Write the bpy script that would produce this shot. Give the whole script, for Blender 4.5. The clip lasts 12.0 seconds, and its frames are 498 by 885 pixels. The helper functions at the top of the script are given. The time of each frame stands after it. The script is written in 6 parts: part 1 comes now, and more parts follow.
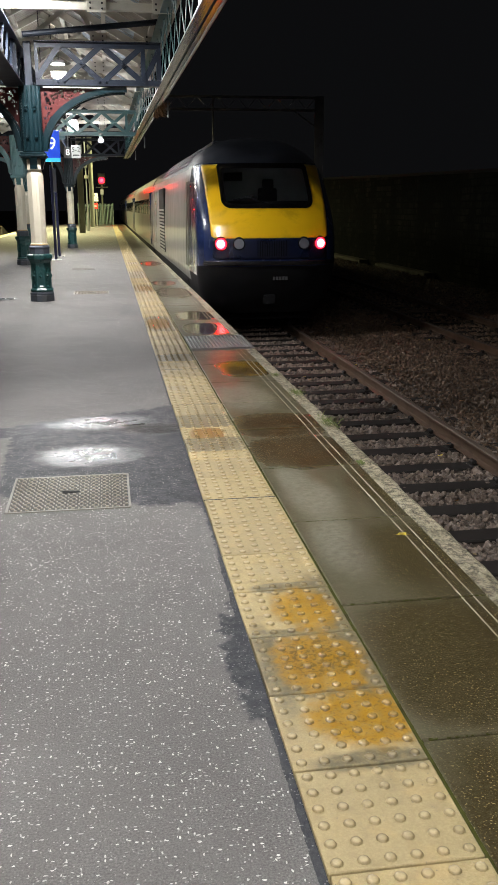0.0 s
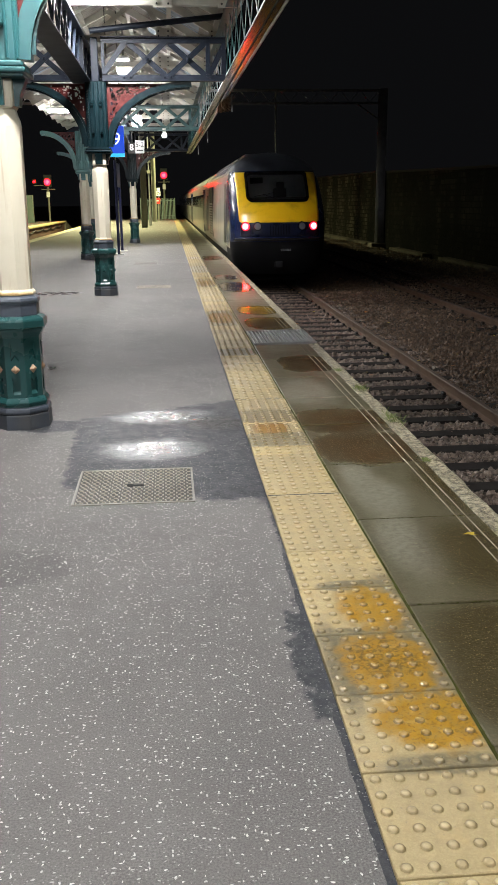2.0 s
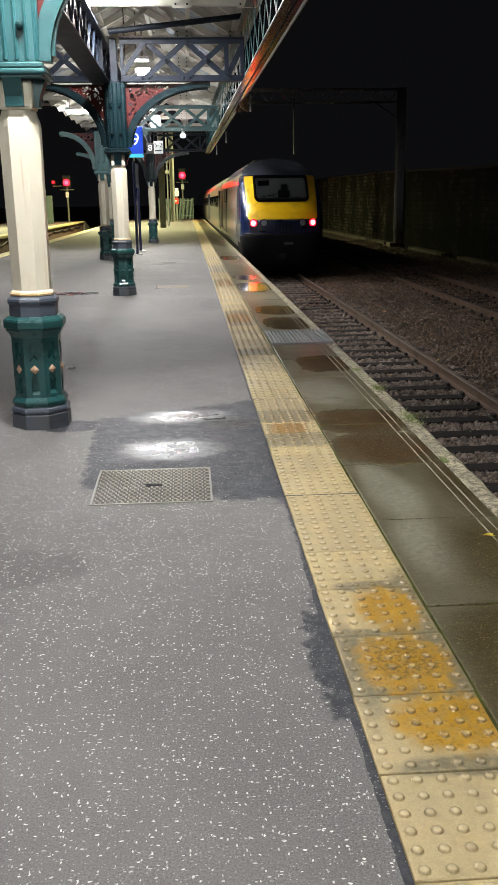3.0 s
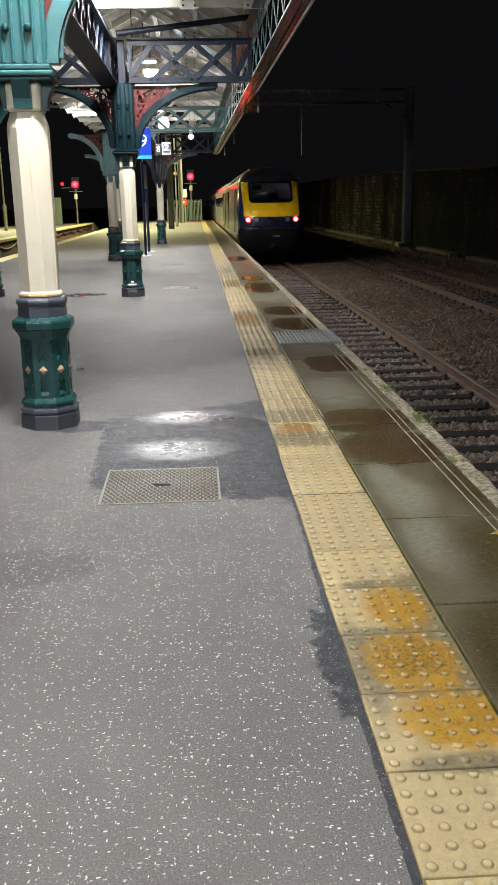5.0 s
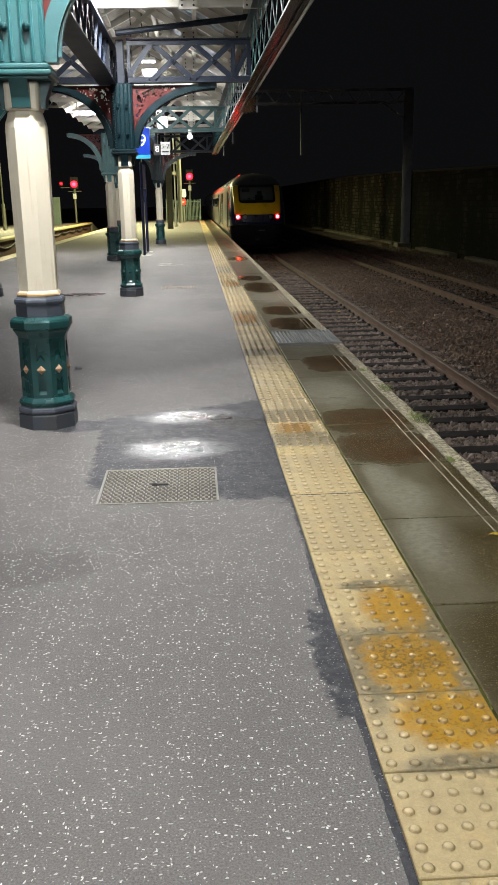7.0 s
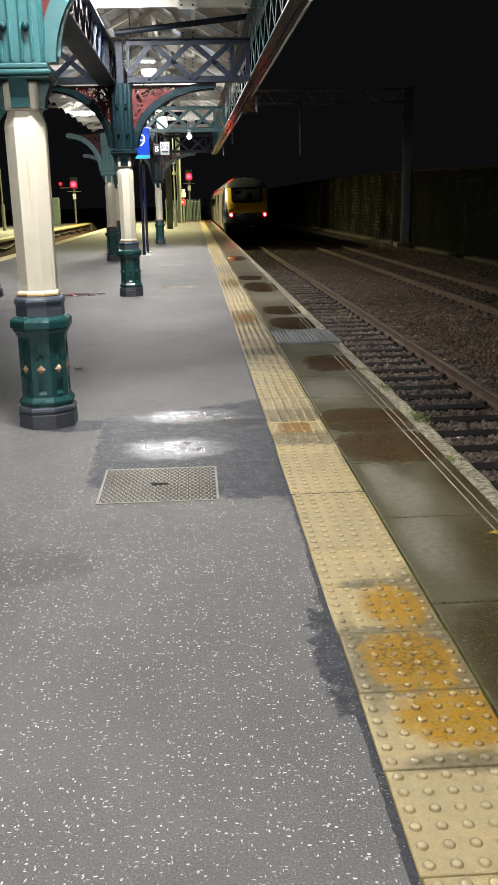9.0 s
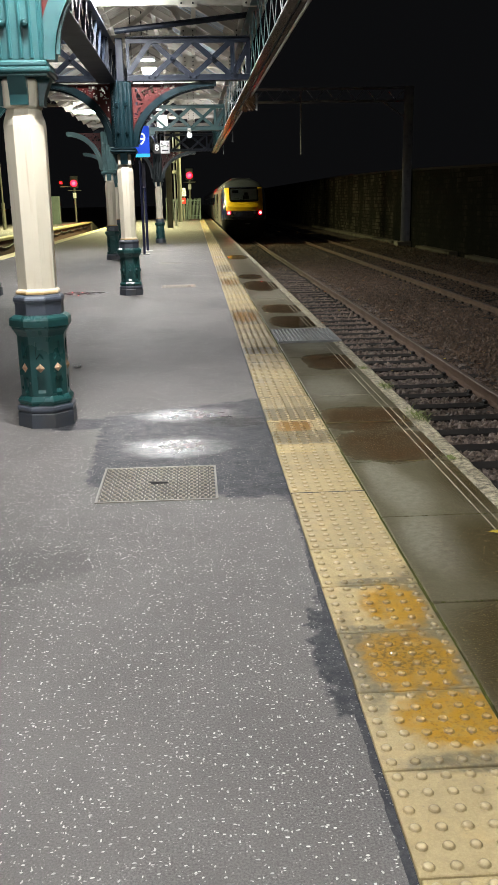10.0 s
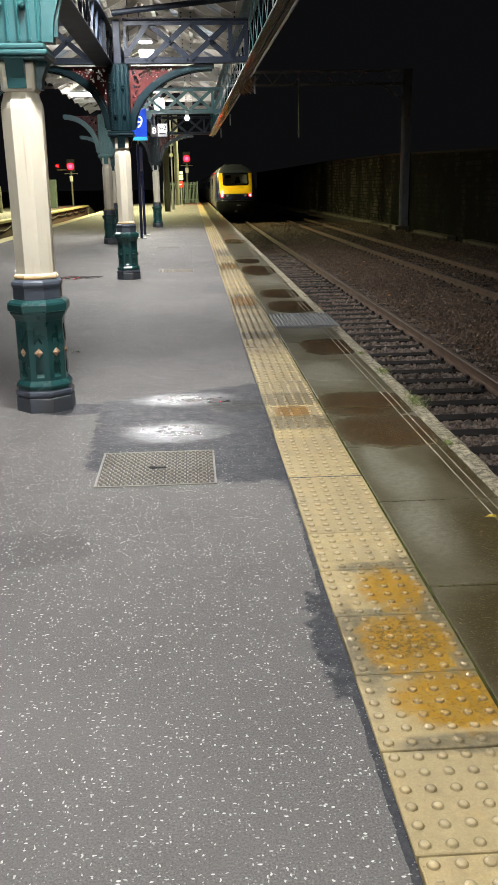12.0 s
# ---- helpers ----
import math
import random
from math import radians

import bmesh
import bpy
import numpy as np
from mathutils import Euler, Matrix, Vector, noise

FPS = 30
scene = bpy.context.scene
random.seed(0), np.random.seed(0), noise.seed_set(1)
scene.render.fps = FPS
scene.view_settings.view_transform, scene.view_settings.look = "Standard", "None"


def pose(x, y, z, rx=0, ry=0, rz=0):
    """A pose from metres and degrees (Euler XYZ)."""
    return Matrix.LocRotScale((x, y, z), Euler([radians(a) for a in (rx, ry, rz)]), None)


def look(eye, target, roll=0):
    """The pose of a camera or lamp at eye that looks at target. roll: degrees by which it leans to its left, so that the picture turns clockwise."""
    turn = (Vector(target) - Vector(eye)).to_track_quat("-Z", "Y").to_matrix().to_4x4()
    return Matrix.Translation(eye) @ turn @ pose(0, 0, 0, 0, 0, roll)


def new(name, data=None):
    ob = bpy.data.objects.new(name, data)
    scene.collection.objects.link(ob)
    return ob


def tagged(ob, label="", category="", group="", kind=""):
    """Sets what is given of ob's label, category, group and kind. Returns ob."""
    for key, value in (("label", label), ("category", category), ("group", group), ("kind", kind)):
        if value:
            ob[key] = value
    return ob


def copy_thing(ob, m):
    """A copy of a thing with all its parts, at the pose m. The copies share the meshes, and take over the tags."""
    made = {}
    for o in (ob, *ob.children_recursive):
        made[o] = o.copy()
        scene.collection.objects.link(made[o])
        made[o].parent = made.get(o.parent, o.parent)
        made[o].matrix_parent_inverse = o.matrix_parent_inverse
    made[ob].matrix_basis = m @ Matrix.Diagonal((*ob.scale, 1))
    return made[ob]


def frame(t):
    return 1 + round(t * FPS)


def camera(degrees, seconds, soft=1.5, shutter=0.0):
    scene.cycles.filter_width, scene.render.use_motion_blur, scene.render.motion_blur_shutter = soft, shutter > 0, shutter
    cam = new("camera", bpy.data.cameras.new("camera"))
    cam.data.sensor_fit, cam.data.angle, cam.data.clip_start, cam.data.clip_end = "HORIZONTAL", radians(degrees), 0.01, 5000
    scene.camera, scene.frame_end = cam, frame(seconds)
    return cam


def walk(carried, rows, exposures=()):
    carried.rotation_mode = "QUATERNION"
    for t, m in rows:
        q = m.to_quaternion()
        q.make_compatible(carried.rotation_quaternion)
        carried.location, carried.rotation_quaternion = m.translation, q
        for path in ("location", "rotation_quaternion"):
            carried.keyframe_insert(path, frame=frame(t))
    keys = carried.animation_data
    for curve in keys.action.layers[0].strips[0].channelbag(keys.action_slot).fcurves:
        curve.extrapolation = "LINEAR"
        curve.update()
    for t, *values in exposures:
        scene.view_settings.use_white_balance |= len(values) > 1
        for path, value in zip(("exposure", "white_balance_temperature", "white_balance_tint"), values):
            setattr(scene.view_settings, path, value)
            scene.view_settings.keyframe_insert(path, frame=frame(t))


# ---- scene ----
cam = camera(31.4, 12.0, soft=1.2)
PATH = [
    (0, (-0.443, -1.707, 1.526), (-0.149, 0.203, 1.012), -0.3),
    (0.5, (-0.449, -1.702, 1.524), (-0.183, 0.213, 1.01), -0.3),
    (1, (-0.465, -1.695, 1.525), (-0.234, 0.222, 1.004), -0.4),
    (1.5, (-0.478, -1.686, 1.525), (-0.283, 0.234, 1.0), -0.3),
    (2, (-0.476, -1.68, 1.525), (-0.312, 0.243, 1.0), -0.6),
    (2.5, (-0.47, -1.68, 1.523), (-0.329, 0.245, 0.999), -0.7),
    (3, (-0.477, -1.681, 1.527), (-0.353, 0.245, 1.002), -0.8),
    (5, (-0.472, -1.692, 1.523), (-0.368, 0.236, 1.0), -1.1),
    (5.5, (-0.467, -1.688, 1.521), (-0.363, 0.239, 0.998), -1.1),
    (6, (-0.462, -1.686, 1.521), (-0.358, 0.242, 0.999), -1.1),
    (6.5, (-0.466, -1.687, 1.526), (-0.36, 0.24, 1.003), -1.1),
    (7, (-0.468, -1.688, 1.521), (-0.361, 0.24, 0.998), -1.0),
    (9, (-0.468, -1.69, 1.517), (-0.361, 0.238, 0.994), -1.1),
    (9.5, (-0.462, -1.682, 1.512), (-0.356, 0.246, 0.991), -1.2),
    (10, (-0.462, -1.675, 1.511), (-0.356, 0.252, 0.986), -1.1),
    (10.5, (-0.466, -1.674, 1.511), (-0.361, 0.25, 0.973), -1.1),
    (11, (-0.472, -1.677, 1.511), (-0.367, 0.242, 0.961), -1.1),
    (11.5, (-0.475, -1.69, 1.515), (-0.371, 0.227, 0.957), -1.1),
    (12, (-0.469, -1.693, 1.517), (-0.358, 0.224, 0.959), -1.0),
]
walk(cam, [(t, look(eye, target, roll)) for t, eye, target, roll in PATH])


# ---------------------------------------------------------------- light
world = bpy.data.worlds.new("night")
scene.world = world
world.use_nodes = True
world.node_tree.nodes["Background"].inputs[0].default_value = (0.33, 0.34, 0.38, 1)
world.node_tree.nodes["Background"].inputs[1].default_value = 0.0058
scene.view_settings.exposure = 0.95

EDGE_X = 1.13          # platform edge over the near track
TRACK_X = 2.56         # centre of the near track
RAIL_Z = -0.915        # top of the rails
LAMP_POWER = 84.0


# ---------------------------------------------------------------- node helpers
class Mat:
    def __init__(self, name):
        self.m = bpy.data.materials.new(name)
        self.m.use_nodes = True
        self.t = self.m.node_tree
        self.b = self.t.nodes["Principled BSDF"]
        self.geo = self.t.nodes.new("ShaderNodeNewGeometry")
        self.pos = self.geo.outputs["Position"]
        self.tc = self.t.nodes.new("ShaderNodeTexCoord")

    def put(self, socket, v):
        if hasattr(v, "is_linked"):
            self.t.links.new(v, socket)
        elif v is not None:
            if isinstance(v, (tuple, list)) and len(v) == 3 and socket.type == "RGBA":
                v = (*v, 1)
            socket.default_value = v

    def math(self, op, a, b=None, c=None, clamp=False):
        n = self.t.nodes.new("ShaderNodeMath")
        n.operation, n.use_clamp = op, clamp
        for i, v in enumerate((a, b, c)):
            if v is not None:
                self.put(n.inputs[i], v)
        return n.outputs[0]

    def ramp(self, v, lo, hi, a=0.0, b=1.0):
        n = self.t.nodes.new("ShaderNodeMapRange")
        n.interpolation_type = "SMOOTHSTEP"
        for i, x in enumerate((v, lo, hi, a, b)):
            self.put(n.inputs[i], x)
        return n.outputs[0]

    def mix(self, f, a, b):
        n = self.t.nodes.new("ShaderNodeMix")
        n.data_type = "RGBA"
        self.put(n.inputs[0], f)
        self.put(n.inputs[6], a)
        self.put(n.inputs[7], b)
        return n.outputs[2]

    def noise(self, scale, detail=4.0, rough=0.55, vec=None, dist=0.0):
        n = self.t.nodes.new("ShaderNodeTexNoise")
        self.put(n.inputs["Vector"], vec or self.pos)
        n.inputs["Scale"].default_value, n.inputs["Detail"].default_value = scale, detail
        n.inputs["Roughness"].default_value, n.inputs["Distortion"].default_value = rough, dist
        return n.outputs["Fac"]

    def stretch(self, sx, sy, sz, vec=None):
        n = self.t.nodes.new("ShaderNodeVectorMath")
        n.operation = "MULTIPLY"
        self.put(n.inputs[0], vec or self.pos)
        n.inputs[1].default_value = (sx, sy, sz)
        return n.outputs[0]

    def voronoi(self, scale, vec=None, feature="F1"):
        n = self.t.nodes.new("ShaderNodeTexVoronoi")
        n.feature = feature
        self.put(n.inputs["Vector"], vec or self.pos)
        n.inputs["Scale"].default_value = scale
        return n.outputs

    def xyz(self, vec=None):
        n = self.t.nodes.new("ShaderNodeSeparateXYZ")
        self.put(n.inputs[0], vec or self.pos)
        return n.outputs

    def blob(self, cx, cy, rx, ry, power=2.0, wobble=0.25, scale=6.0, soft=0.35):
        """1 inside a rounded, ragged spot of the ground, 0 outside."""
        x, y, _ = self.xyz()
        dx = self.math("POWER", self.math("ABSOLUTE", self.math("DIVIDE", self.math("SUBTRACT", x, cx), rx)), power)
        dy = self.math("POWER", self.math("ABSOLUTE", self.math("DIVIDE", self.math("SUBTRACT", y, cy), ry)), power)
        d = self.math("ADD", self.math("ADD", dx, dy), self.math("MULTIPLY", self.math("SUBTRACT", self.noise(scale, 3.0), 0.5), wobble * 4))
        return self.ramp(d, 1.0 + soft, 1.0 - soft)

    def most(self, *vs):
        out = vs[0]
        for v in vs[1:]:
            out = self.math("MAXIMUM", out, v)
        return out

    def bump(self, h, strength=0.4, dist=0.01, normal=None):
        n = self.t.nodes.new("ShaderNodeBump")
        n.inputs["Strength"].default_value = 1.0
        self.put(n.inputs["Strength"], strength)
        n.inputs["Distance"].default_value = dist
        self.put(n.inputs["Height"], h)
        if normal:
            self.put(n.inputs["Normal"], normal)
        return n.outputs[0]

    def random(self):
        return self.t.nodes.new("ShaderNodeObjectInfo").outputs["Random"]

    def island(self):
        return self.geo.outputs["Random Per Island"]

    def done(self, color=None, rough=None, metal=None, normal=None, **more):
        self.put(self.b.inputs["Base Color"], color)
        self.put(self.b.inputs["Roughness"], rough)
        self.put(self.b.inputs["Metallic"], metal)
        if normal:
            self.put(self.b.inputs["Normal"], normal)
        for k, v in more.items():
            self.put(self.b.inputs[k.replace("_", " ")], v)
        return self.m


def painted(name, color, rough=0.4, wear=0.25, dirt=(0.05, 0.045, 0.04), metal=0.0, grain=60.0, bump=0.15, coarse=3.0, spec=0.5):
    """Paint or metal with dirt in broad patches and fine grain. Follows the thing when it moves."""
    k = Mat(name)
    v = k.tc.outputs["Object"]
    big, fine = k.noise(coarse, 5.0, 0.6, v), k.noise(grain, 3.0, 0.6, v)
    c = k.mix(k.math("MULTIPLY", k.ramp(big, 0.45, 0.75), wear), color, dirt)
    c = k.mix(k.math("MULTIPLY", k.ramp(fine, 0.5, 0.9), wear * 0.7), c, tuple(min(1, x * 1.4 + 0.003) for x in color))
    r = k.math("ADD", rough - 0.08, k.math("MULTIPLY", big, 0.2))
    return k.done(c, r, metal, k.bump(fine, bump, 0.002), Specular_IOR_Level=spec)


def glowing(name, color, strength):
    k = Mat(name)
    k.put(k.b.inputs["Emission Color"], color)
    k.b.inputs["Emission Strength"].default_value = strength
    return k.done(tuple(min(0.8, c) for c in color), 0.3)


# ---------------------------------------------------------------- materials
def asphalt_material():
    k = Mat("asphalt")
    x, y, _ = k.xyz()
    broad, mid, fine = k.noise(0.7, 4.0), k.noise(5.0, 5.0, 0.65), k.noise(160.0, 3.0, 0.7)
    ragged = k.math("MULTIPLY", k.math("SUBTRACT", k.noise(7.0, 6.0, 0.7), 0.5), 0.42)
    top = k.math("SUBTRACT", k.math("ADD", 5.22, k.math("MULTIPLY", x, 0.40)), k.math("ADD", y, ragged))
    low = k.math("SUBTRACT", k.math("ADD", y, ragged), k.math("SUBTRACT", 2.66, k.math("MULTIPLY", x, 0.34)))
    side = k.math("ADD", k.math("SUBTRACT", x, k.math("SUBTRACT", -1.02, k.math("MULTIPLY", y, 0.035))), k.math("MULTIPLY", ragged, 0.55))
    wet_main = k.math("MULTIPLY", k.math("MULTIPLY", k.ramp(top, -0.01, 0.07), k.ramp(low, -0.01, 0.08)), k.ramp(side, -0.01, 0.025))
    wet_left = k.blob(-1.36, 4.52, 0.24, 0.17, 2.5, 0.6, 9.0, 0.4)
    wet_far = k.math("MULTIPLY", k.blob(-0.16, 12.1, 0.16, 0.75, 2.5, 0.3, 4.0, 0.6), 0.35)
    edge = k.ramp(k.math("ADD", x, k.math("MULTIPLY", k.math("SUBTRACT", k.noise(11.0, 6.0, 0.8), 0.5), 0.085)), -0.016, -0.006)
    strip = k.math("MULTIPLY", edge, k.ramp(y, 9.0, 6.0))
    repair = k.most(k.blob(-0.02, 1.06, 0.088, 0.40, 2.0, 0.9, 11.0, 0.35), k.blob(-0.012, 0.7, 0.012, 1.4, 3.0, 1.1, 13.0, 0.2))
    seam = k.math("MULTIPLY", k.blob(-3.15, 19.0, 0.08, 5.5, 4.0, 0.5, 3.0, 0.6), 0.4)
    spill = k.blob(-2.55, 14.25, 0.55, 0.32, 2.0, 0.3, 3.0, 0.3)
    wet = k.most(wet_main, wet_left, wet_far, seam, spill)
    damp = k.most(wet, k.math("MULTIPLY", k.ramp(k.noise(0.9, 3.0, 0.5), 0.50, 0.66), 0.30))
    dark = k.most(strip, repair)
    base = k.mix(k.ramp(fine, 0.3, 0.75), (0.068, 0.063, 0.061), (0.184, 0.174, 0.167))
    base = k.mix(k.math("MULTIPLY", k.ramp(mid, 0.35, 0.75), 0.5), base, (0.105, 0.098, 0.094))
    base = k.mix(k.math("MULTIPLY", k.ramp(broad, 0.40, 0.70), 0.35), base, (0.19, 0.178, 0.168))
    darkened = k.blob(-1.35, 1.95, 0.42, 0.22, 2.0, 0.5, 3.0, 0.5)
    base = k.mix(k.math("MULTIPLY", darkened, 0.45), base, (0.06, 0.058, 0.056))
    base = k.mix(k.math("MULTIPLY", dark, k.ramp(k.noise(24.0, 5.0, 0.75), 0.3, 0.6, 0.72, 1.0)), base, (0.020, 0.022, 0.028))
    jig = k.t.nodes.new("ShaderNodeTexNoise")
    k.put(jig.inputs["Vector"], k.pos)
    jig.inputs["Scale"].default_value, jig.inputs["Detail"].default_value = 55.0, 2.0
    shift = k.t.nodes.new("ShaderNodeVectorMath")
    shift.operation = "MULTIPLY_ADD"
    k.put(shift.inputs[0], jig.outputs["Color"])
    shift.inputs[1].default_value = (0.012, 0.012, 0.0)
    k.put(shift.inputs[2], k.pos)
    vor = k.voronoi(68.0, k.stretch(0.95, 1.9, 1.0, shift.outputs[0]))
    vorb = k.voronoi(68.0, k.stretch(1.9, 0.95, 1.0, shift.outputs[0]))
    rnd = k.xyz(vor["Color"])[0]
    chip = k.math("MULTIPLY", k.ramp(vor["Distance"], 0.37, 0.30), k.math("GREATER_THAN", rnd, 0.905))
    chip = k.most(chip, k.math("MULTIPLY", k.ramp(vorb["Distance"], 0.37, 0.30), k.math("GREATER_THAN", k.xyz(vorb["Color"])[0], 0.905)))
    chip = k.math("MULTIPLY", chip, k.ramp(k.noise(2.0, 3.0), 0.25, 0.45))
    chip = k.math("MULTIPLY", chip, k.math("SUBTRACT", 1.0, k.math("MULTIPLY", k.most(dark, k.math("MULTIPLY", wet, 0.25)), 0.85)))
    base = k.mix(k.math("MULTIPLY", chip, k.ramp(k.xyz(vor["Color"])[2], 0.1, 0.9, 0.55, 1.0)), base, (0.60, 0.58, 0.545))
    vor2 = k.voronoi(140.0)
    chip2 = k.math("MULTIPLY", k.ramp(vor2["Distance"], 0.38, 0.25), k.math("GREATER_THAN", k.xyz(vor2["Color"])[1], 0.86))
    base = k.mix(k.math("MULTIPLY", chip2, 0.5), base, (0.40, 0.39, 0.37))
    soak = k.math("MULTIPLY", wet, k.ramp(k.noise(30.0, 5.0, 0.75), 0.3, 0.65, 0.78, 1.0))
    soak = k.math("MULTIPLY", soak, k.math("SUBTRACT", 1.0, k.math("MULTIPLY", k.most(k.math("MULTIPLY", chip2, 0.4), chip), 0.8)))
    glitter = k.math("MULTIPLY", k.blob(-0.19, 4.47, 0.22, 0.17, 2.0, 0.5, 9.0, 0.7), wet)
    base = k.mix(k.math("MULTIPLY", soak, 0.96), base, (0.018, 0.021, 0.028))
    base = k.mix(k.math("MULTIPLY", glitter, 0.85), base, (0.010, 0.010, 0.011))
    rough = k.math("ADD", 0.64, k.math("MULTIPLY", mid, 0.25))
    rough = k.math("SUBTRACT", rough, k.math("MULTIPLY", damp, 0.16))
    film = k.math("MULTIPLY", wet, k.most(spill, seam, k.blob(-0.62, 3.82, 0.30, 0.22, 2.0, 0.35, 6.0, 0.9), k.blob(-0.56, 4.72, 0.34, 0.19, 2.0, 0.35, 6.0, 0.9)))
    slick = k.math("SUBTRACT", k.ramp(k.noise(11.0, 4.0, 0.65), 0.35, 0.65, 0.50, 0.62), k.math("MULTIPLY", film, 0.30))
    rough = k.math("ADD", k.math("MULTIPLY", rough, k.math("SUBTRACT", 1.0, wet)), k.math("MULTIPLY", wet, slick))
    rough = k.math("MAXIMUM", k.math("SUBTRACT", rough, k.math("MULTIPLY", glitter, 0.16)), 0.14)
    height = k.math("ADD", k.math("MULTIPLY", fine, 0.8), k.math("MULTIPLY", k.noise(45.0, 2.0), 0.8))
    n = k.bump(height, k.math("ADD", k.math("SUBTRACT", 0.60, k.math("ADD", k.math("MULTIPLY", wet, -0.05), k.math("MULTIPLY", film, 0.27))), k.math("MULTIPLY", glitter, 1.6)), 0.004)
    return k.done(base, rough, 0.0, n, Specular_IOR_Level=k.math("ADD", k.math("SUBTRACT", 0.36, k.math("MULTIPLY", wet, 0.20)), k.math("ADD", k.math("MULTIPLY", film, 0.20), k.math("MULTIPLY", glitter, 0.12))))


def tactile_material():
    k = Mat("tactile_concrete")
    x, y, z = k.xyz()
    fine, mid, broad = k.noise(150.0, 3.0, 0.7), k.noise(14.0, 5.0, 0.65), k.noise(1.6, 3.0)
    rnd = k.random()
    base = k.mix(k.ramp(fine, 0.3, 0.8), (0.325, 0.252, 0.112), (0.485, 0.385, 0.200))
    base = k.mix(k.math("MULTIPLY", k.ramp(rnd, 0.25, 1.0), 0.62), base, (0.235, 0.190, 0.108))
    base = k.mix(k.math("MULTIPLY", k.ramp(mid, 0.47, 0.72), 0.6), base, (0.22, 0.17, 0.09))
    base = k.mix(k.math("MULTIPLY", k.ramp(broad, 0.52, 0.66), 0.35), base, (0.30, 0.25, 0.16))
    base = k.mix(k.math("MULTIPLY", k.ramp(k.noise(6.0, 4.0, 0.6), 0.48, 0.66), 0.28), base, (0.49, 0.34, 0.14))
    grime = k.most(k.blob(0.2, 4.62, 0.26, 0.20, 4, 0.25, 5, 0.3), k.blob(0.2, 3.95, 0.30, 0.17, 4, 0.25, 5, 0.3), k.blob(0.24, 0.42, 0.17, 0.05, 2, 0.4, 8, 0.5),
                   k.blob(0.2, 1.19, 0.22, 0.06, 3, 0.4, 8, 0.5), k.blob(0.2, 7.5, 0.25, 0.22, 4, 0.3, 6, 0.4), k.blob(0.37, 1.1, 0.085, 0.62, 3, 0.6, 9, 0.8), k.blob(0.05, 0.98, 0.05, 0.32, 2, 0.7, 9, 0.8), k.blob(0.2, 0.80, 0.24, 0.035, 3, 0.6, 12, 0.8),
                   k.blob(0.2, 10.4, 0.22, 0.8, 3, 0.4, 5, 0.6), k.blob(0.2, 15.8, 0.22, 0.9, 3, 0.4, 5, 0.6),
                   k.blob(0.25, 1.62, 0.18, 0.05, 3, 0.4, 8, 0.5), k.blob(0.2, 19.5, 0.3, 1.1, 3, 0.3, 3, 0.4))
    base = k.mix(k.math("MULTIPLY", grime, k.ramp(k.noise(38.0, 4.0, 0.7), 0.3, 0.65, 0.50, 0.92)), base, (0.115, 0.098, 0.060))
    rust = k.most(k.blob(0.25, 1.41, 0.11, 0.17, 2, 0.6, 16, 0.9), k.blob(0.215, 0.99, 0.145, 0.19, 2.5, 0.6, 16, 0.85), k.blob(0.27, 0.64, 0.16, 0.15, 2.2, 0.6, 16, 0.9),
                  k.blob(0.18, 4.25, 0.12, 0.13, 3, 0.3, 8, 0.4), k.blob(0.18, 10.35, 0.15, 0.5, 3, 0.3, 5, 0.4), k.blob(0.2, 15.8, 0.16, 0.6, 3, 0.3, 5, 0.4),
                  k.blob(0.2, 23.9, 0.16, 0.5, 3, 0.3, 5, 0.4))
    stain = k.mix(k.ramp(y, 3.0, 3.6), (0.34, 0.182, 0.010), (0.24, 0.115, 0.014))
    stain = k.mix(k.ramp(k.noise(70.0, 4.0, 0.75), 0.50, 0.66, 0.0, 0.75), stain, (0.11, 0.048, 0.008))
    base = k.mix(k.math("MULTIPLY", k.math("MULTIPLY", rust, 1.45, clamp=True), k.ramp(k.noise(26.0, 4.0, 0.7), 0.25, 0.62, 0.50, 1.0)), base, stain)
    core = k.math("MULTIPLY", k.blob(0.22, 1.02, 0.12, 0.13, 2.5, 0.5, 14, 0.4), k.ramp(k.noise(55.0, 4.0, 0.7), 0.46, 0.60))
    base = k.mix(k.math("MULTIPLY", core, 0.8), base, (0.075, 0.042, 0.012))
    speck = k.math("MULTIPLY", k.ramp(k.noise(75.0, 3.0, 0.7), 0.60, 0.70), k.ramp(k.noise(3.0, 3.0), 0.35, 0.65, 0.15, 0.75))
    base = k.mix(speck, base, (0.10, 0.085, 0.06))
    top = k.ramp(z, 0.0082, 0.0106)
    base = k.mix(k.math("MULTIPLY", top, 0.35), base, (0.50, 0.41, 0.26))
    foot = k.math("MULTIPLY", k.ramp(z, 0.0043, 0.0056), k.math("SUBTRACT", 1.0, top))
    base = k.mix(k.math("MULTIPLY", foot, k.math("ADD", 0.40, k.math("MULTIPLY", rust, 0.4))), base, (0.12, 0.085, 0.035))
    moist = k.most(rust, k.math("MULTIPLY", grime, 0.8), k.math("MULTIPLY", k.ramp(broad, 0.45, 0.7), 0.5))
    rough = k.math("SUBTRACT", k.math("SUBTRACT", 0.60, k.math("MULTIPLY", top, 0.24)), k.math("MULTIPLY", moist, 0.30))
    return k.done(base, rough, 0.0, k.bump(k.math("ADD", fine, mid), 0.3, 0.003))


